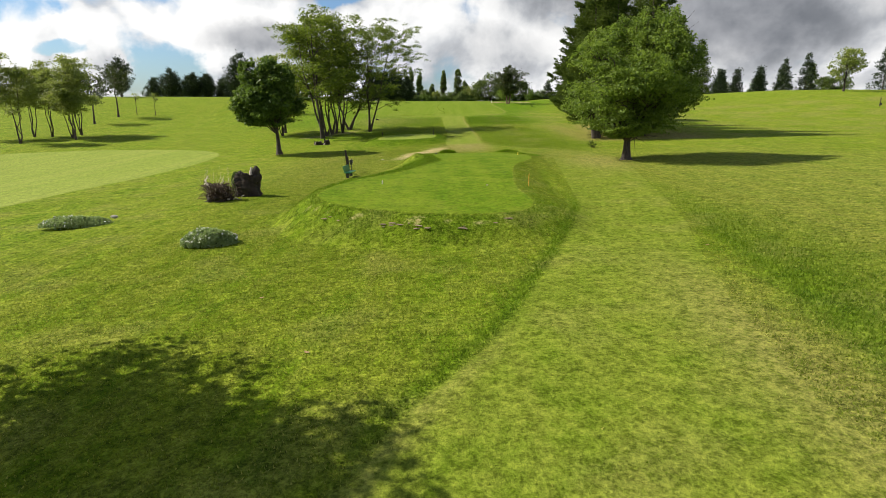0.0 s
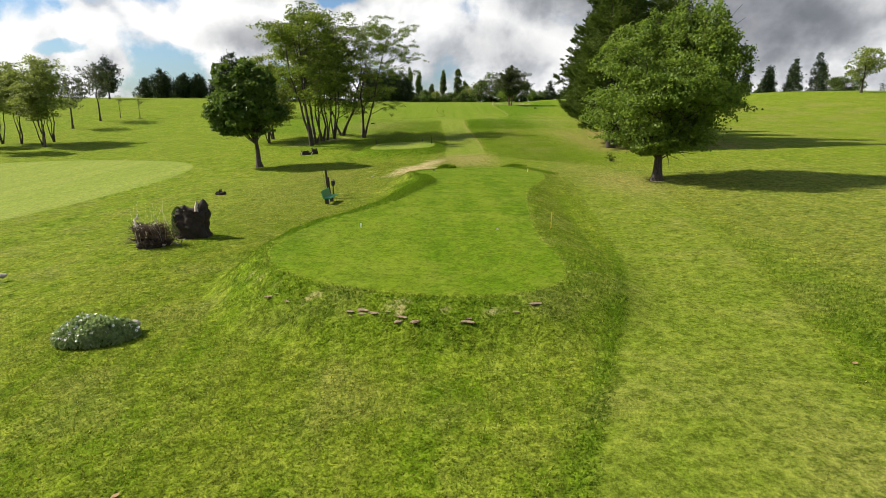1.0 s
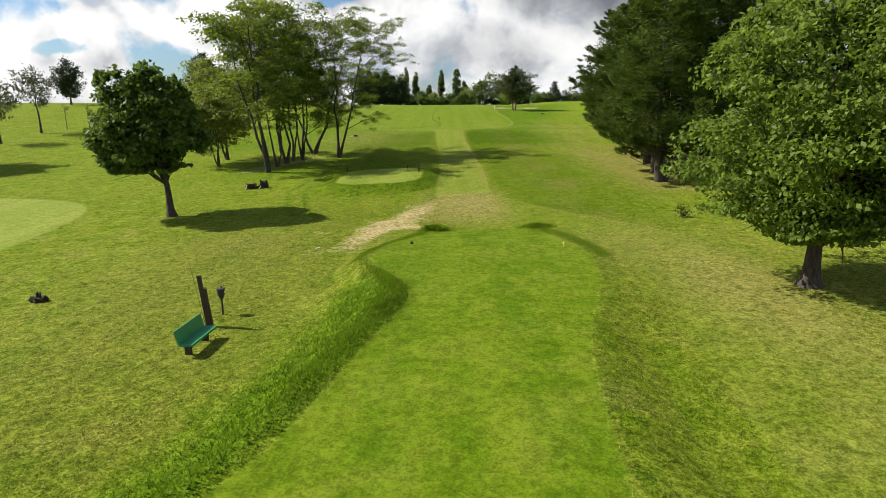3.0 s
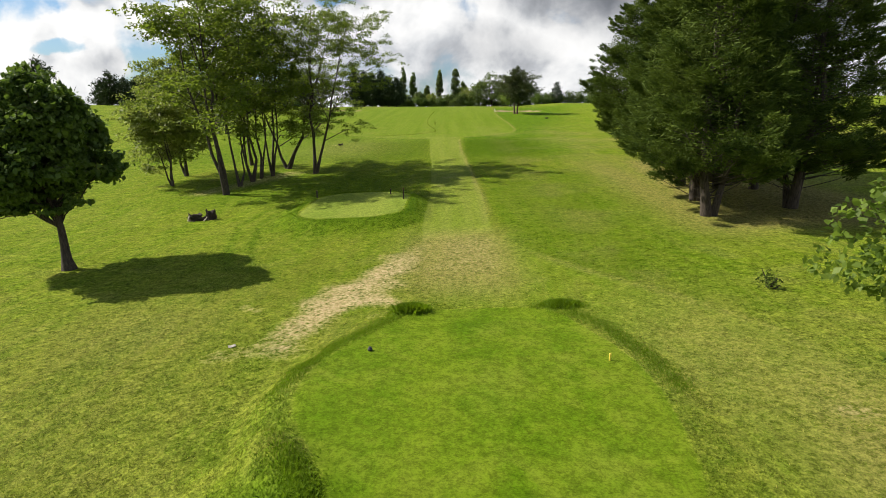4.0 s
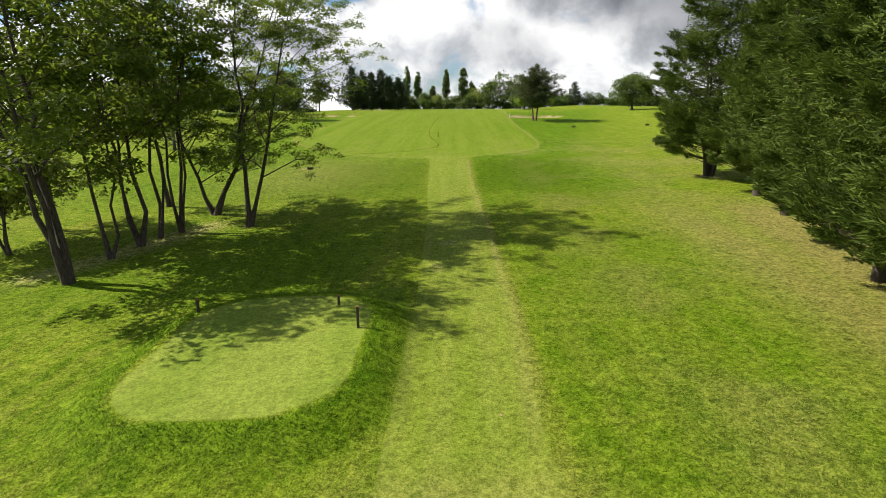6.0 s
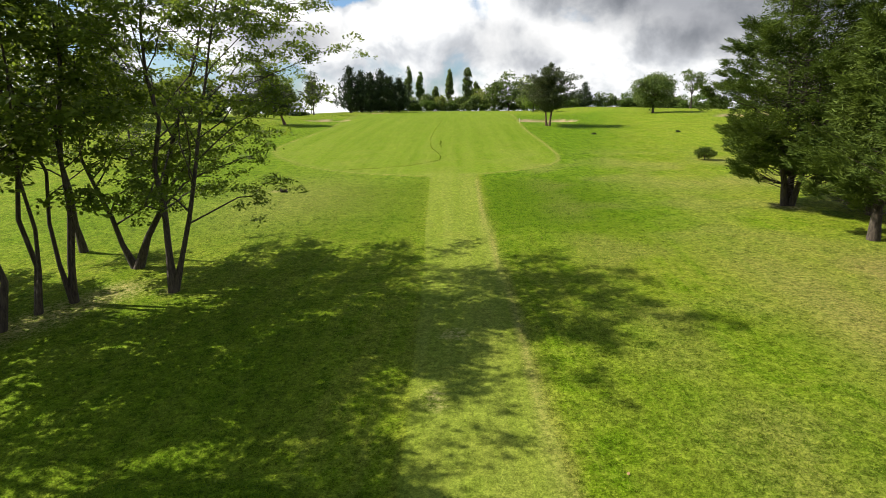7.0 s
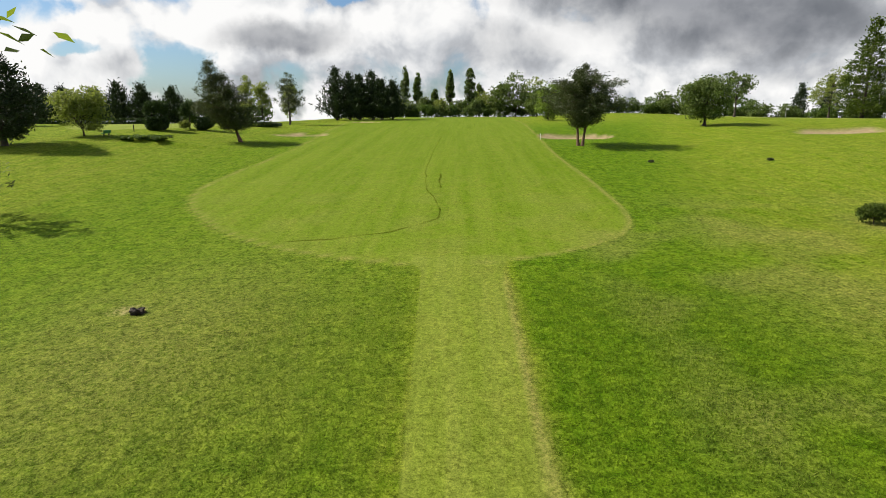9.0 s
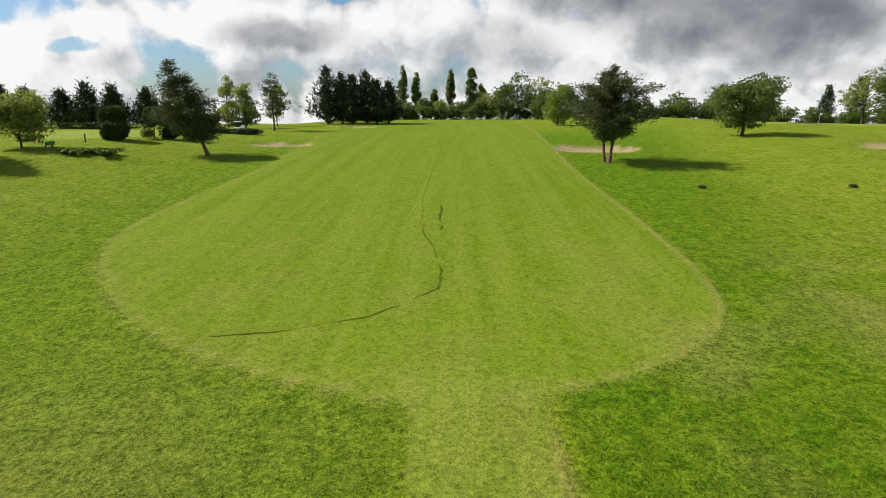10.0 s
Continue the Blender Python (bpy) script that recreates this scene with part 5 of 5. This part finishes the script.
ob = thing("charred_stump", -15.62, 45.62, "small black stump low in the grass", "tree stump")
part("stump", gnarled("stump", .62, .4, .20, 35), DEAD_WOOD, ob)
part("splinter", gnarled("splinter", .16, .14, .34, 36), DEAD_WOOD, ob)

SILVER = leaf_material("silver_leaf", (.085, .140, .042), (.26, .34, .15), .35)
PETAL = plain_material("white_petal", (.7, .7, .66), (.82, .82, .78), .7, 20)


def low_bush(x, y, sx, sy, h, seed, turn, label, n=5200):
    """A mat of small grey-green leaves with pale flowers and a few stones."""
    r = np.random.default_rng(seed)
    ob = thing("low_shrub", x, y, label, "shrub", turn=turn)
    u = r.uniform(-1, 1, (n, 2))
    u = u[(u ** 2).sum(1) < 1]
    top = h * np.sqrt(np.maximum(0, 1 - (u ** 2).sum(1))) * (.85 + .15 * np.sin(u[:, 0] * 5 + seed) * np.sin(u[:, 1] * 4))
    p = np.stack([u[:, 0] * sx * .5, u[:, 1] * sy * .5, top * r.uniform(.55, 1.05, len(u))], 1)
    aim = r.normal(0, .7, (len(u), 3)) + np.array([0, 0, .9])
    v, f = leaves(p, aim, .15, .07, r)
    part("foliage", quad_mesh("foliage", v, f), SILVER, ob)
    # white flowers, set thicker on the -x half to brighten the sunlit side
    k = r.random(len(u)) < np.where(u[:, 0] < 0, .045, .012)
    v, f = leaves(p[k] + np.array([0, 0, .07]), r.normal(0, 1, (k.sum(), 3)) * np.array([1, 1, .3]), .085, .085, r)
    tagged(part("flowers", quad_mesh("flowers", v, f), PETAL, ob, "small white flowers, denser to brighten the sunlit side"), kind="stuff")
    w = sticks(46, sx * .32, h * .8, r, (.01, .02), .1, sy / sx)
    part("stems", w.mesh("stems"), DEAD_WOOD, ob)
    return ob


def stone_mesh(sx, sy, sz, seed, rough=.35):
    bm = fresh()
    bmesh.ops.create_icosphere(bm, subdivisions=2, radius=.5)
    for v in bm.verts:
        n = noise.noise(v.co * 2.3 + Vector((seed, seed * .7, 0)))
        v.co *= 1 + rough * n
        v.co.x, v.co.y, v.co.z = v.co.x * sx, v.co.y * sy, v.co.z * sz
    return bm


low_bush(-8.6, 19.9, 1.95, 1.25, .62, 41, 12, "grey-green flowering shrub mat on the lawn", n=8000)
low_bush(-16.8, 25.1, 3.3, 1.1, .55, 42, 6, "low grey-green shrub mat with white flowers")
for x, y, s, sd in ((-9.0, 19.4, .26, 1), (-7.9, 20.4, .3, 2), (-15.3, 25.5, .35, 3)):
    ob = thing("stone", x, y, "pale stone lying in the shrub edge", "stone", "bed stones", z=height(x, y) + .22)
    part("rock", stone_mesh(s, s * .7, s * .5, sd), CONCRETE, ob)

# soil lumps and stones that show in the front bank of the first tee
rng = np.random.default_rng(77)
for i in range(18):
    cx, spread_x, drop = ((-4.2, .35, .55), (-2.3, .45, .35), (-1.2, .6, .30), (-.7, .4, .62), (.2, .35, .70), (2.1, .2, .45))[i % 6]
    x = cx + rng.normal(0, spread_x)
    y = 19.95 - drop - abs(rng.normal(0, .16)) + .10 * (x + .4) ** 2 * (1.0 if x < -.4 else .45)
    s = rng.uniform(.07, .20)
    ob = thing("bank_stone", x, y, "tan clod of dry soil in the worn tee bank", "stone", "bank stones", z=height(x, y) + .005, turn=rng.uniform(-40, 40))
    part("rock", stone_mesh(s * 1.6, s * .8, s * .22, i, .8), SOIL_LUMP, ob)


def peg(name, x, y, h, r, material, label, group=""):
    ob = thing(name, x, y, label, "stake", group)
    bm = round_bar(fresh(), r * .7, r, h, 0, 0, -.04, 12)
    round_bar(bm, r, r * .5, r * .8, 0, 0, h - .04, 12)
    part("stake", bm, material, ob)
    return ob


peg("tee_mark", -3.22, 27.8, .20, .022, WHITE, "white plastic tee marker on short turf", "tee markers")
# low grey stub put where a dark shadow mark lies on the turf
peg("tee_mark", 1.9, 27.6, .06, .05, CONCRETE, "low grey stub standing in for a shadow mark on short turf", "tee markers")
peg("tee_mark", 6.05, 49.9, .24, .04, YELLOW, "yellow tee marker on short turf", "tee markers")
peg("tee_mark", -1.05, 50.6, .10, .08, BLACK_METAL, "dark low tee marker on short turf", "tee markers")
peg("orange_stake", 4.05, 28.5, .66, .014, ORANGE, "thin orange stake beside the tee")
for x, y, h in ((-2.0, 76.8, .75), (-9.0, 79.0, .5), (-3.2, 79.2, .35)):
    ob = thing("tee_sign", x, y, "short dark wooden post beside the second tee", "post", "second tee posts")
    post = part("post", block(fresh(), .09, .09, h + .15, 0, 0, h / 2 - .05, .01), DARK_WOOD, ob)
    part("cap", block(fresh(), .105, .105, .05, 0, 0, h + .05, .01), RED, post, "faded red cap")
peg("white_stake", 13.9, 190.5, .9, .05, WHITE, "thin white stake at the bunker")

# pale sheet on the worn ground
ob = thing("pale_sheet", -6.0, 52.4, "crumpled pale grey sheet on the grass", "litter", turn=20)
bm = fresh()
bmesh.ops.create_grid(bm, x_segments=8, y_segments=6, size=.5, matrix=Matrix.Diagonal((.24, .16, 1, 1)))
for v in bm.verts:
    v.co.z = .05 + .05 * noise.noise(v.co * 6)
bmesh.ops.solidify(bm, geom=bm.faces[:], thickness=.008)
part("sheet", bm, CONCRETE, ob)

# torn branch standing in the rough on the right
ob = thing("broken_branch", 14.0, 56.0, "small broken dark branch stuck in the rough", "branch")
w = sticks(10, .35, .5, rng, (.012, .03), .05)
w.add(bent((0, 0, -.1), (-.35, .1, .75), rng, 0, .1, 5), np.linspace(.05, .012, 5), 6)
part("branch", w.mesh("branch"), DEAD_WOOD, ob)
p = rng.normal(0, 1, (160, 3)) * np.array([.22, .22, .16]) + np.array([-.1, 0, .3])
v, f = leaves(p, rng.normal(0, 1, (160, 3)), .16, .07, rng)
part("foliage", quad_mesh("foliage", v, f), LEAF_CYPRESS, ob)

# dark juniper on the right slope
broadleaf("juniper_bush", 29.4, 135.6, "small dark spiky bush on the slope", "shrub", tall=1.7, crown=(0, 0, .8, 1.15, 1.1, .8), trunk=.06, lobes=16, clumps=10, per=18, leaf=(.22, .06), spread_=.16, material=LEAF_CYPRESS, seed=201)
# tussocks in the rough
for i, (x, y) in enumerate([(23.3, 164.3), (36.1, 162.4)]):
    broadleaf("grass_tussock", x, y, "dark dry tussock in the rough", "tussock", "tussocks", tall=.4, crown=(0, 0, .10, .38, .3, .16), trunk=.02, lobes=8, clumps=6, per=10, leaf=(.22, .04), spread_=.12, material=LEAF_PINE, seed=205 + i, limbs=False)

# clipped hedges of the garden
def clipped(name, x, y, sx, sy, h, seed, label, round_top=True, hole=None, n=9000):
    r = np.random.default_rng(seed)
    ob = thing(name, x, y, label, "hedge")
    side = sphere_points(n, r)
    side = np.sign(side) * np.abs(side) ** np.array([.6, .6, .5])
    p = side * np.array([sx * .5, sy * .5, h * .5]) * r.uniform(.45, 1.03, n)[:, None] ** .6 + np.array([0, 0, h * .5])
    p[:, 0] += .04 * sx * np.sin(p[:, 2] * 2.3 + seed)
    if hole:
        p = p[~((np.abs(p[:, 0] - hole[0]) < hole[1]) & (p[:, 2] < hole[2]))]
    v, f = leaves(p, side[:len(p)] + r.normal(0, .6, (len(p), 3)), .42, .2, r)
    part("foliage", quad_mesh("foliage", v, f), LEAF_HEDGE, ob)
    for k in (-.25, .25):
        w = Wood()
        w.add(bent((k * sx, 0, -.2), (k * sx * .8, 0, h * .8), r, 0, .04, 4), np.linspace(.12, .04, 4), 6)
        part("trunk", w.mesh("trunk"), BARK, ob)
    return ob


clipped("clipped_thuja", -52.2, 196.5, 3.5, 3.5, 5.0, 211, "clipped dark column hedge with a round top")
clipped("hedge_arch", -47.6, 202, 6.0, 2.6, 5.0, 212, "clipped dark hedge arch with an opening", hole=(-1.3, 1.1, 2.4), n=12000)
broadleaf("ball_bush", -48.8, 199.5, "small light green ball bush", "shrub", tall=1.8, crown=(0, 0, .9, 1, 1, .9), trunk=.06, lobes=12, clumps=10, per=16, leaf=(.2, .14), spread_=.15, material=LEAF_PALE, seed=213)
clipped("low_foliage", -92, 238, 40, 1.6, 1.4, 214, "long low dark hedge behind the lawn", n=9000)
clipped("low_foliage", -43, 219, 11, 3, .9, 215, "low dark strip of foliage near the golf cart", n=5000)
# grown-over bed
broadleaf("ground_cover", -45.5, 179.6, "dark green plants along a low bed", "plants", tall=.7, crown=(0, 0, .12, 6.0, 1.5, .32), trunk=.02, lobes=40, clumps=8, per=12, leaf=(.35, .2), spread_=.2, lobe=.4, material=LEAF_MAPLE, seed=216, limbs=False)

peg("garden_post", -53.8, 191.7, 1.2, .09, DARK_WOOD, "short weathered wooden post on the lawn")

# flagstick on the far green
ob = thing("flagstick", 85, 249, "white flagstick with a small pale flag", "flagstick")
part("pole", round_bar(fresh(), .03, .025, 2.5, 0, 0, -.1, 10), WHITE, ob)
bm = fresh()
bmesh.ops.create_grid(bm, x_segments=8, y_segments=5, size=.5, matrix=Matrix.Translation((.3, 0, 2.1)) @ Euler((radians(90), 0, 0)).to_matrix().to_4x4() @ Matrix.Diagonal((.55, .38, 1, 1)))
for v in bm.verts:
    v.co.y += .05 * math.sin(v.co.x * 11)
bmesh.ops.solidify(bm, geom=bm.faces[:], thickness=.01)
part("flag", bm, WHITE, ob)

# distance marker on the right-hand hole
ob = thing("distance_marker", 88.3, 120.6, "dark marker post with a hanging board", "post")
part("post", block(fresh(), .12, .12, 1.9, 0, 0, .85, .01), DARK_WOOD, ob)
part("board", block(fresh(), .5, .06, .45, .05, -.1, .55, .01), BLACK_METAL, ob)

# golf cart under the far trees
ob = thing("golf_cart", -46.4, 231.5, "small white golf cart with a roof", "golf cart", turn=20)
bm = block(fresh(), 2.3, 1.2, .45, 0, 0, .55, .08)
block(bm, .7, 1.1, .35, .75, 0, .9, .08)
part("body", bm, WHITE, ob)
part("seat", block(fresh(), .5, 1.1, .5, -.3, 0, 1.0, .06), RUBBER, ob)
part("roof", block(fresh(), 1.7, 1.2, .07, -.1, 0, 1.9, .03), WHITE, ob)
for sx in (-.85, .6):
    for sy in (-.5, .5):
        part("roof_post", round_bar(fresh(), .025, .025, 1.2, sx, sy, .7, 8), BLACK_METAL, ob)
for sx in (-.75, .75):
    for sy in (-.6, .6):
        part("wheel", round_bar(fresh(), .24, .24, .18, sx, sy - .09 * (1 if sy > 0 else 1), .24, 18, Euler((radians(-90), 0, 0)).to_matrix()), RUBBER, ob)


# ---------------------------------------------------------------- grass blades along the flight line
def grass_blades():
    """Standing blades of the longer grass near the path; one mesh, past counting."""
    rng = np.random.default_rng(9)
    P = []
    for (x0, x1, y0, y1, n) in ((-16, 17, 4, 22, 190000), (-18, 20, 22, 62, 300000), (-20, 24, 62, 104, 230000), (-18, 20, 104, 130, 110000)):
        P.append(np.stack([rng.uniform(x0, x1, n), rng.uniform(y0, y1, n)], 1))
    # dark slits left by drains in the fairway
    for line in ([(-2.4, 196), (-2.9, 176), (-3.1, 160), (-2.5, 150), (-1.1, 143.5), (-.85, 138.8)], [(-.85, 138.8), (-4.2, 135.2), (-8.2, 133.7), (-11, 133.2)], [(-1.4, 158), (-1.2, 150)]):
        q = np.array(line, float)
        k = rng.uniform(0, len(q) - 1, 4000)
        i0 = np.minimum(k.astype(int), len(q) - 2)
        at = q[i0] + (q[i0 + 1] - q[i0]) * (k - i0)[:, None]
        at[:, 0] += .08 * np.sin(at[:, 1] * 1.3) + .05 * np.sin(at[:, 1] * 4.1)
        at = at[np.sin(at[:, 1] * 2.1) + np.sin(at[:, 1] * .83 + at[:, 0]) + rng.normal(0, .5, len(at)) > -.8]
        P.append(at + rng.normal(0, .035, at.shape))
    slit = sum(len(q) for q in P[-3:])
    p = np.concatenate(P)
    x, y = p[:, 0], p[:, 1]
    mown, short, green, dry, bare, lush, sand = zones(x, y)
    mid = np.where(y < 62, 0, 1.5)
    fade = 1 - smooth(8, 16, np.abs(x - mid)) * .85
    keep = (np.maximum(short, mown * 1.1) < rng.uniform(.1, .9, len(x))) & (bare < rng.uniform(.15, .7, len(x))) & (rng.random(len(x)) < fade * (1 - smooth(118, 130, y)))
    keep[-slit:] = True
    lush[-slit:] = .2
    x, y, lush, dry = x[keep], y[keep], lush[keep], dry[keep]
    n = len(x)
    z = ground(x, y)
    h = rng.uniform(.022, .055, n) * (1 + 1.3 * lush ** 2)
    w = rng.uniform(.010, .022, n) * (1 + .3 * lush)
    a = rng.uniform(0, 2 * np.pi, n)
    tilt = rng.normal(0, .45, (n, 2)) * h[:, None]
    v = np.empty((n, 3, 3))
    v[:, 0] = np.stack([x - np.cos(a) * w, y - np.sin(a) * w, z - .01], 1)
    v[:, 1] = np.stack([x + np.cos(a) * w, y + np.sin(a) * w, z - .01], 1)
    v[:, 2] = np.stack([x + tilt[:, 0], y + tilt[:, 1], z + h], 1)
    me = quad_mesh("grass_blades", v.reshape(-1, 3), np.arange(3 * n).reshape(-1, 3))
    for name, val in (("lush", lush), ("dry", dry)):
        at = me.attributes.new(name, "FLOAT", "POINT")
        at.data.foreach_set("value", np.repeat(val, 3).astype(np.float32))
    mat, tr, bsdf = textured("grass_blade", .6)
    geo = node(tr, "ShaderNodeNewGeometry")
    pick = geo.outputs["Random Per Island"]
    patch = grain(tr, geo.outputs["Position"], 1.3, 5.0, .62, .3)
    col = mixed(tr, pick, (.072, .120, .005, 1), (.200, .240, .024, 1))
    col = mixed(tr, ranged(tr, patch, .4, .6, 0, .6), col, (.195, .236, .020, 1))
    col = mixed(tr, times(tr, node(tr, "ShaderNodeAttribute", attribute_name="lush").outputs["Fac"], .75), col, mixed(tr, pick, (.066, .148, .003, 1), (.116, .216, .006, 1)))
    straw = times(tr, node(tr, "ShaderNodeAttribute", attribute_name="dry").outputs["Fac"], ranged(tr, pick, .3, .9))
    col = mixed(tr, times(tr, straw, .9), col, (.400, .370, .130, 1))
    col = mixed(tr, times(tr, ranged(tr, pick, .90, .93, 0, .6), times(tr, 1.0, node(tr, "ShaderNodeAttribute", attribute_name="lush").outputs["Fac"], "SUBTRACT")), col, (.38, .36, .08, 1))
    tr.links.new(col, bsdf.inputs["Base Color"])
    bsdf.inputs["Specular IOR Level"].default_value = .1
    glow = node(tr, "ShaderNodeBsdfTranslucent", {"Color": col})
    both = node(tr, "ShaderNodeMixShader", {0: .45, 1: bsdf.outputs[0], 2: glow.outputs[0]})
    tr.links.new(both.outputs[0], tr.nodes["Material Output"].inputs["Surface"])
    me.materials.append(mat)
    return tagged(new("grass_blades", me), "longer standing grass blades of the rough", "grass", kind="stuff")


grass_blades()


def long_grass(name, label, x, y, tall, seed, category="grass", stuff=False):
    """Arching blades of uncut grass rooted at the given places."""
    r = np.random.default_rng(seed)
    n = len(x)
    z = ground(x, y) - .01
    a, out = r.uniform(0, 2 * np.pi, n), r.normal(0, .35, n)
    h = tall * r.uniform(.5, 1.15, n)
    w = r.uniform(.005, .011, n)
    way = np.stack([np.cos(a), np.sin(a)], 1)
    side = np.stack([-way[:, 1], way[:, 0]], 1) * w[:, None]
    base = np.stack([x, y], 1)
    mid, tip = base + way * (out * h * .4)[:, None], base + way * (out * h * 1.5)[:, None]
    v = np.empty((n, 5, 3))
    for i, (p, s, k) in enumerate(((base, -1, 0), (base, 1, 0), (mid, .8, .6), (tip, 0, 1), (mid, -.8, .6))):
        v[:, i, :2] = p + side * s
        v[:, i, 2] = z + h * k * (1 - .2 * (k == 1) * np.abs(out))
    me = quad_mesh(name, v.reshape(-1, 3), np.arange(5 * n).reshape(-1, 5))
    me.materials.append(LONG_GRASS)
    return tagged(new(name, me), label, category, kind="stuff" if stuff else "")


LONG_GRASS = leaf_material("long_grass", (.060, .128, .004), (.128, .215, .008), .45)
rng = np.random.default_rng(71)


def beside(line, n, wide):
    """Places scattered along an open line."""
    p = np.array(line, float)
    k = rng.uniform(0, len(p) - 1, n)
    i = np.minimum(k.astype(int), len(p) - 2)
    at = p[i] + (p[i + 1] - p[i]) * (k - i)[:, None] + rng.normal(0, wide, (n, 2))
    return at[:, 0], at[:, 1]


def tuft_places(cx, cy, sx, sy, n):
    return cx + rng.normal(0, sx, n), cy + rng.normal(0, sy, n)


long_grass("grass_tuft", "tall dark green tuft at the end of the tee", *tuft_places(-.05, 54.6, .28, .22, 2000), .24, 1, "grass tuft")
long_grass("grass_tuft", "flat dark green tuft at the corner of the tee", *tuft_places(5.6, 54.9, .42, .16, 1500), .16, 2, "grass tuft")
long_grass("long_grass", "uncut grass along the bank of the tee", *beside([(-2.8, 35.0), (-2.2, 37.8), (-1.5, 40.2), (-1.15, 42.0), (-1.3, 43.6), (-2.1, 45.0)], 9000, .30), .075, 3, stuff=True)
long_grass("long_grass", "uncut grass along the far edge of the tee", *beside([(5.2, 55.2), (6.6, 53.2), (7.3, 50.6), (7.5, 48.0)], 5000, .22), .07, 4, stuff=True)
long_grass("long_grass", "uncut grass along the near edge of the tee", *beside([(.2, 55.0), (-1.4, 52.8), (-2.6, 50.4), (-3.2, 48.2)], 5000, .30), .07, 5, stuff=True)

# a few fallen leaves on the mown grass
DRY_LEAF = plain_material("dry_leaf", (.20, .12, .05), (.38, .25, .11), .8, 12)
rng = np.random.default_rng(31)
for x, y in ((-2.85, 10.7), (8.1, 17.3), (-4.9, 14.2), (9.3, 79.5), (5.6, 82.0), (6.6, 104.5), (-6.2, 107), (10.8, 108.5), (-2.2, 63.2), (2.9, 71.6)):
    ob = thing("fallen_leaf", x, y, "curled dry brown leaf on the grass", "leaf", "fallen leaves", z=height(x, y) + .03, turn=rng.uniform(0, 360))
    bm = fresh()
    bmesh.ops.create_grid(bm, x_segments=4, y_segments=4, size=.065, matrix=Matrix.Diagonal((1.1, .7, 1, 1)))
    for v in bm.verts:
        v.co.y *= max(.1, 1 - abs(v.co.x) * 11)
        v.co.z = 3.0 * v.co.y ** 2 + 1.6 * v.co.x ** 2
    bmesh.ops.solidify(bm, geom=bm.faces[:], thickness=.004)
    part("blade", bm, DRY_LEAF, ob)
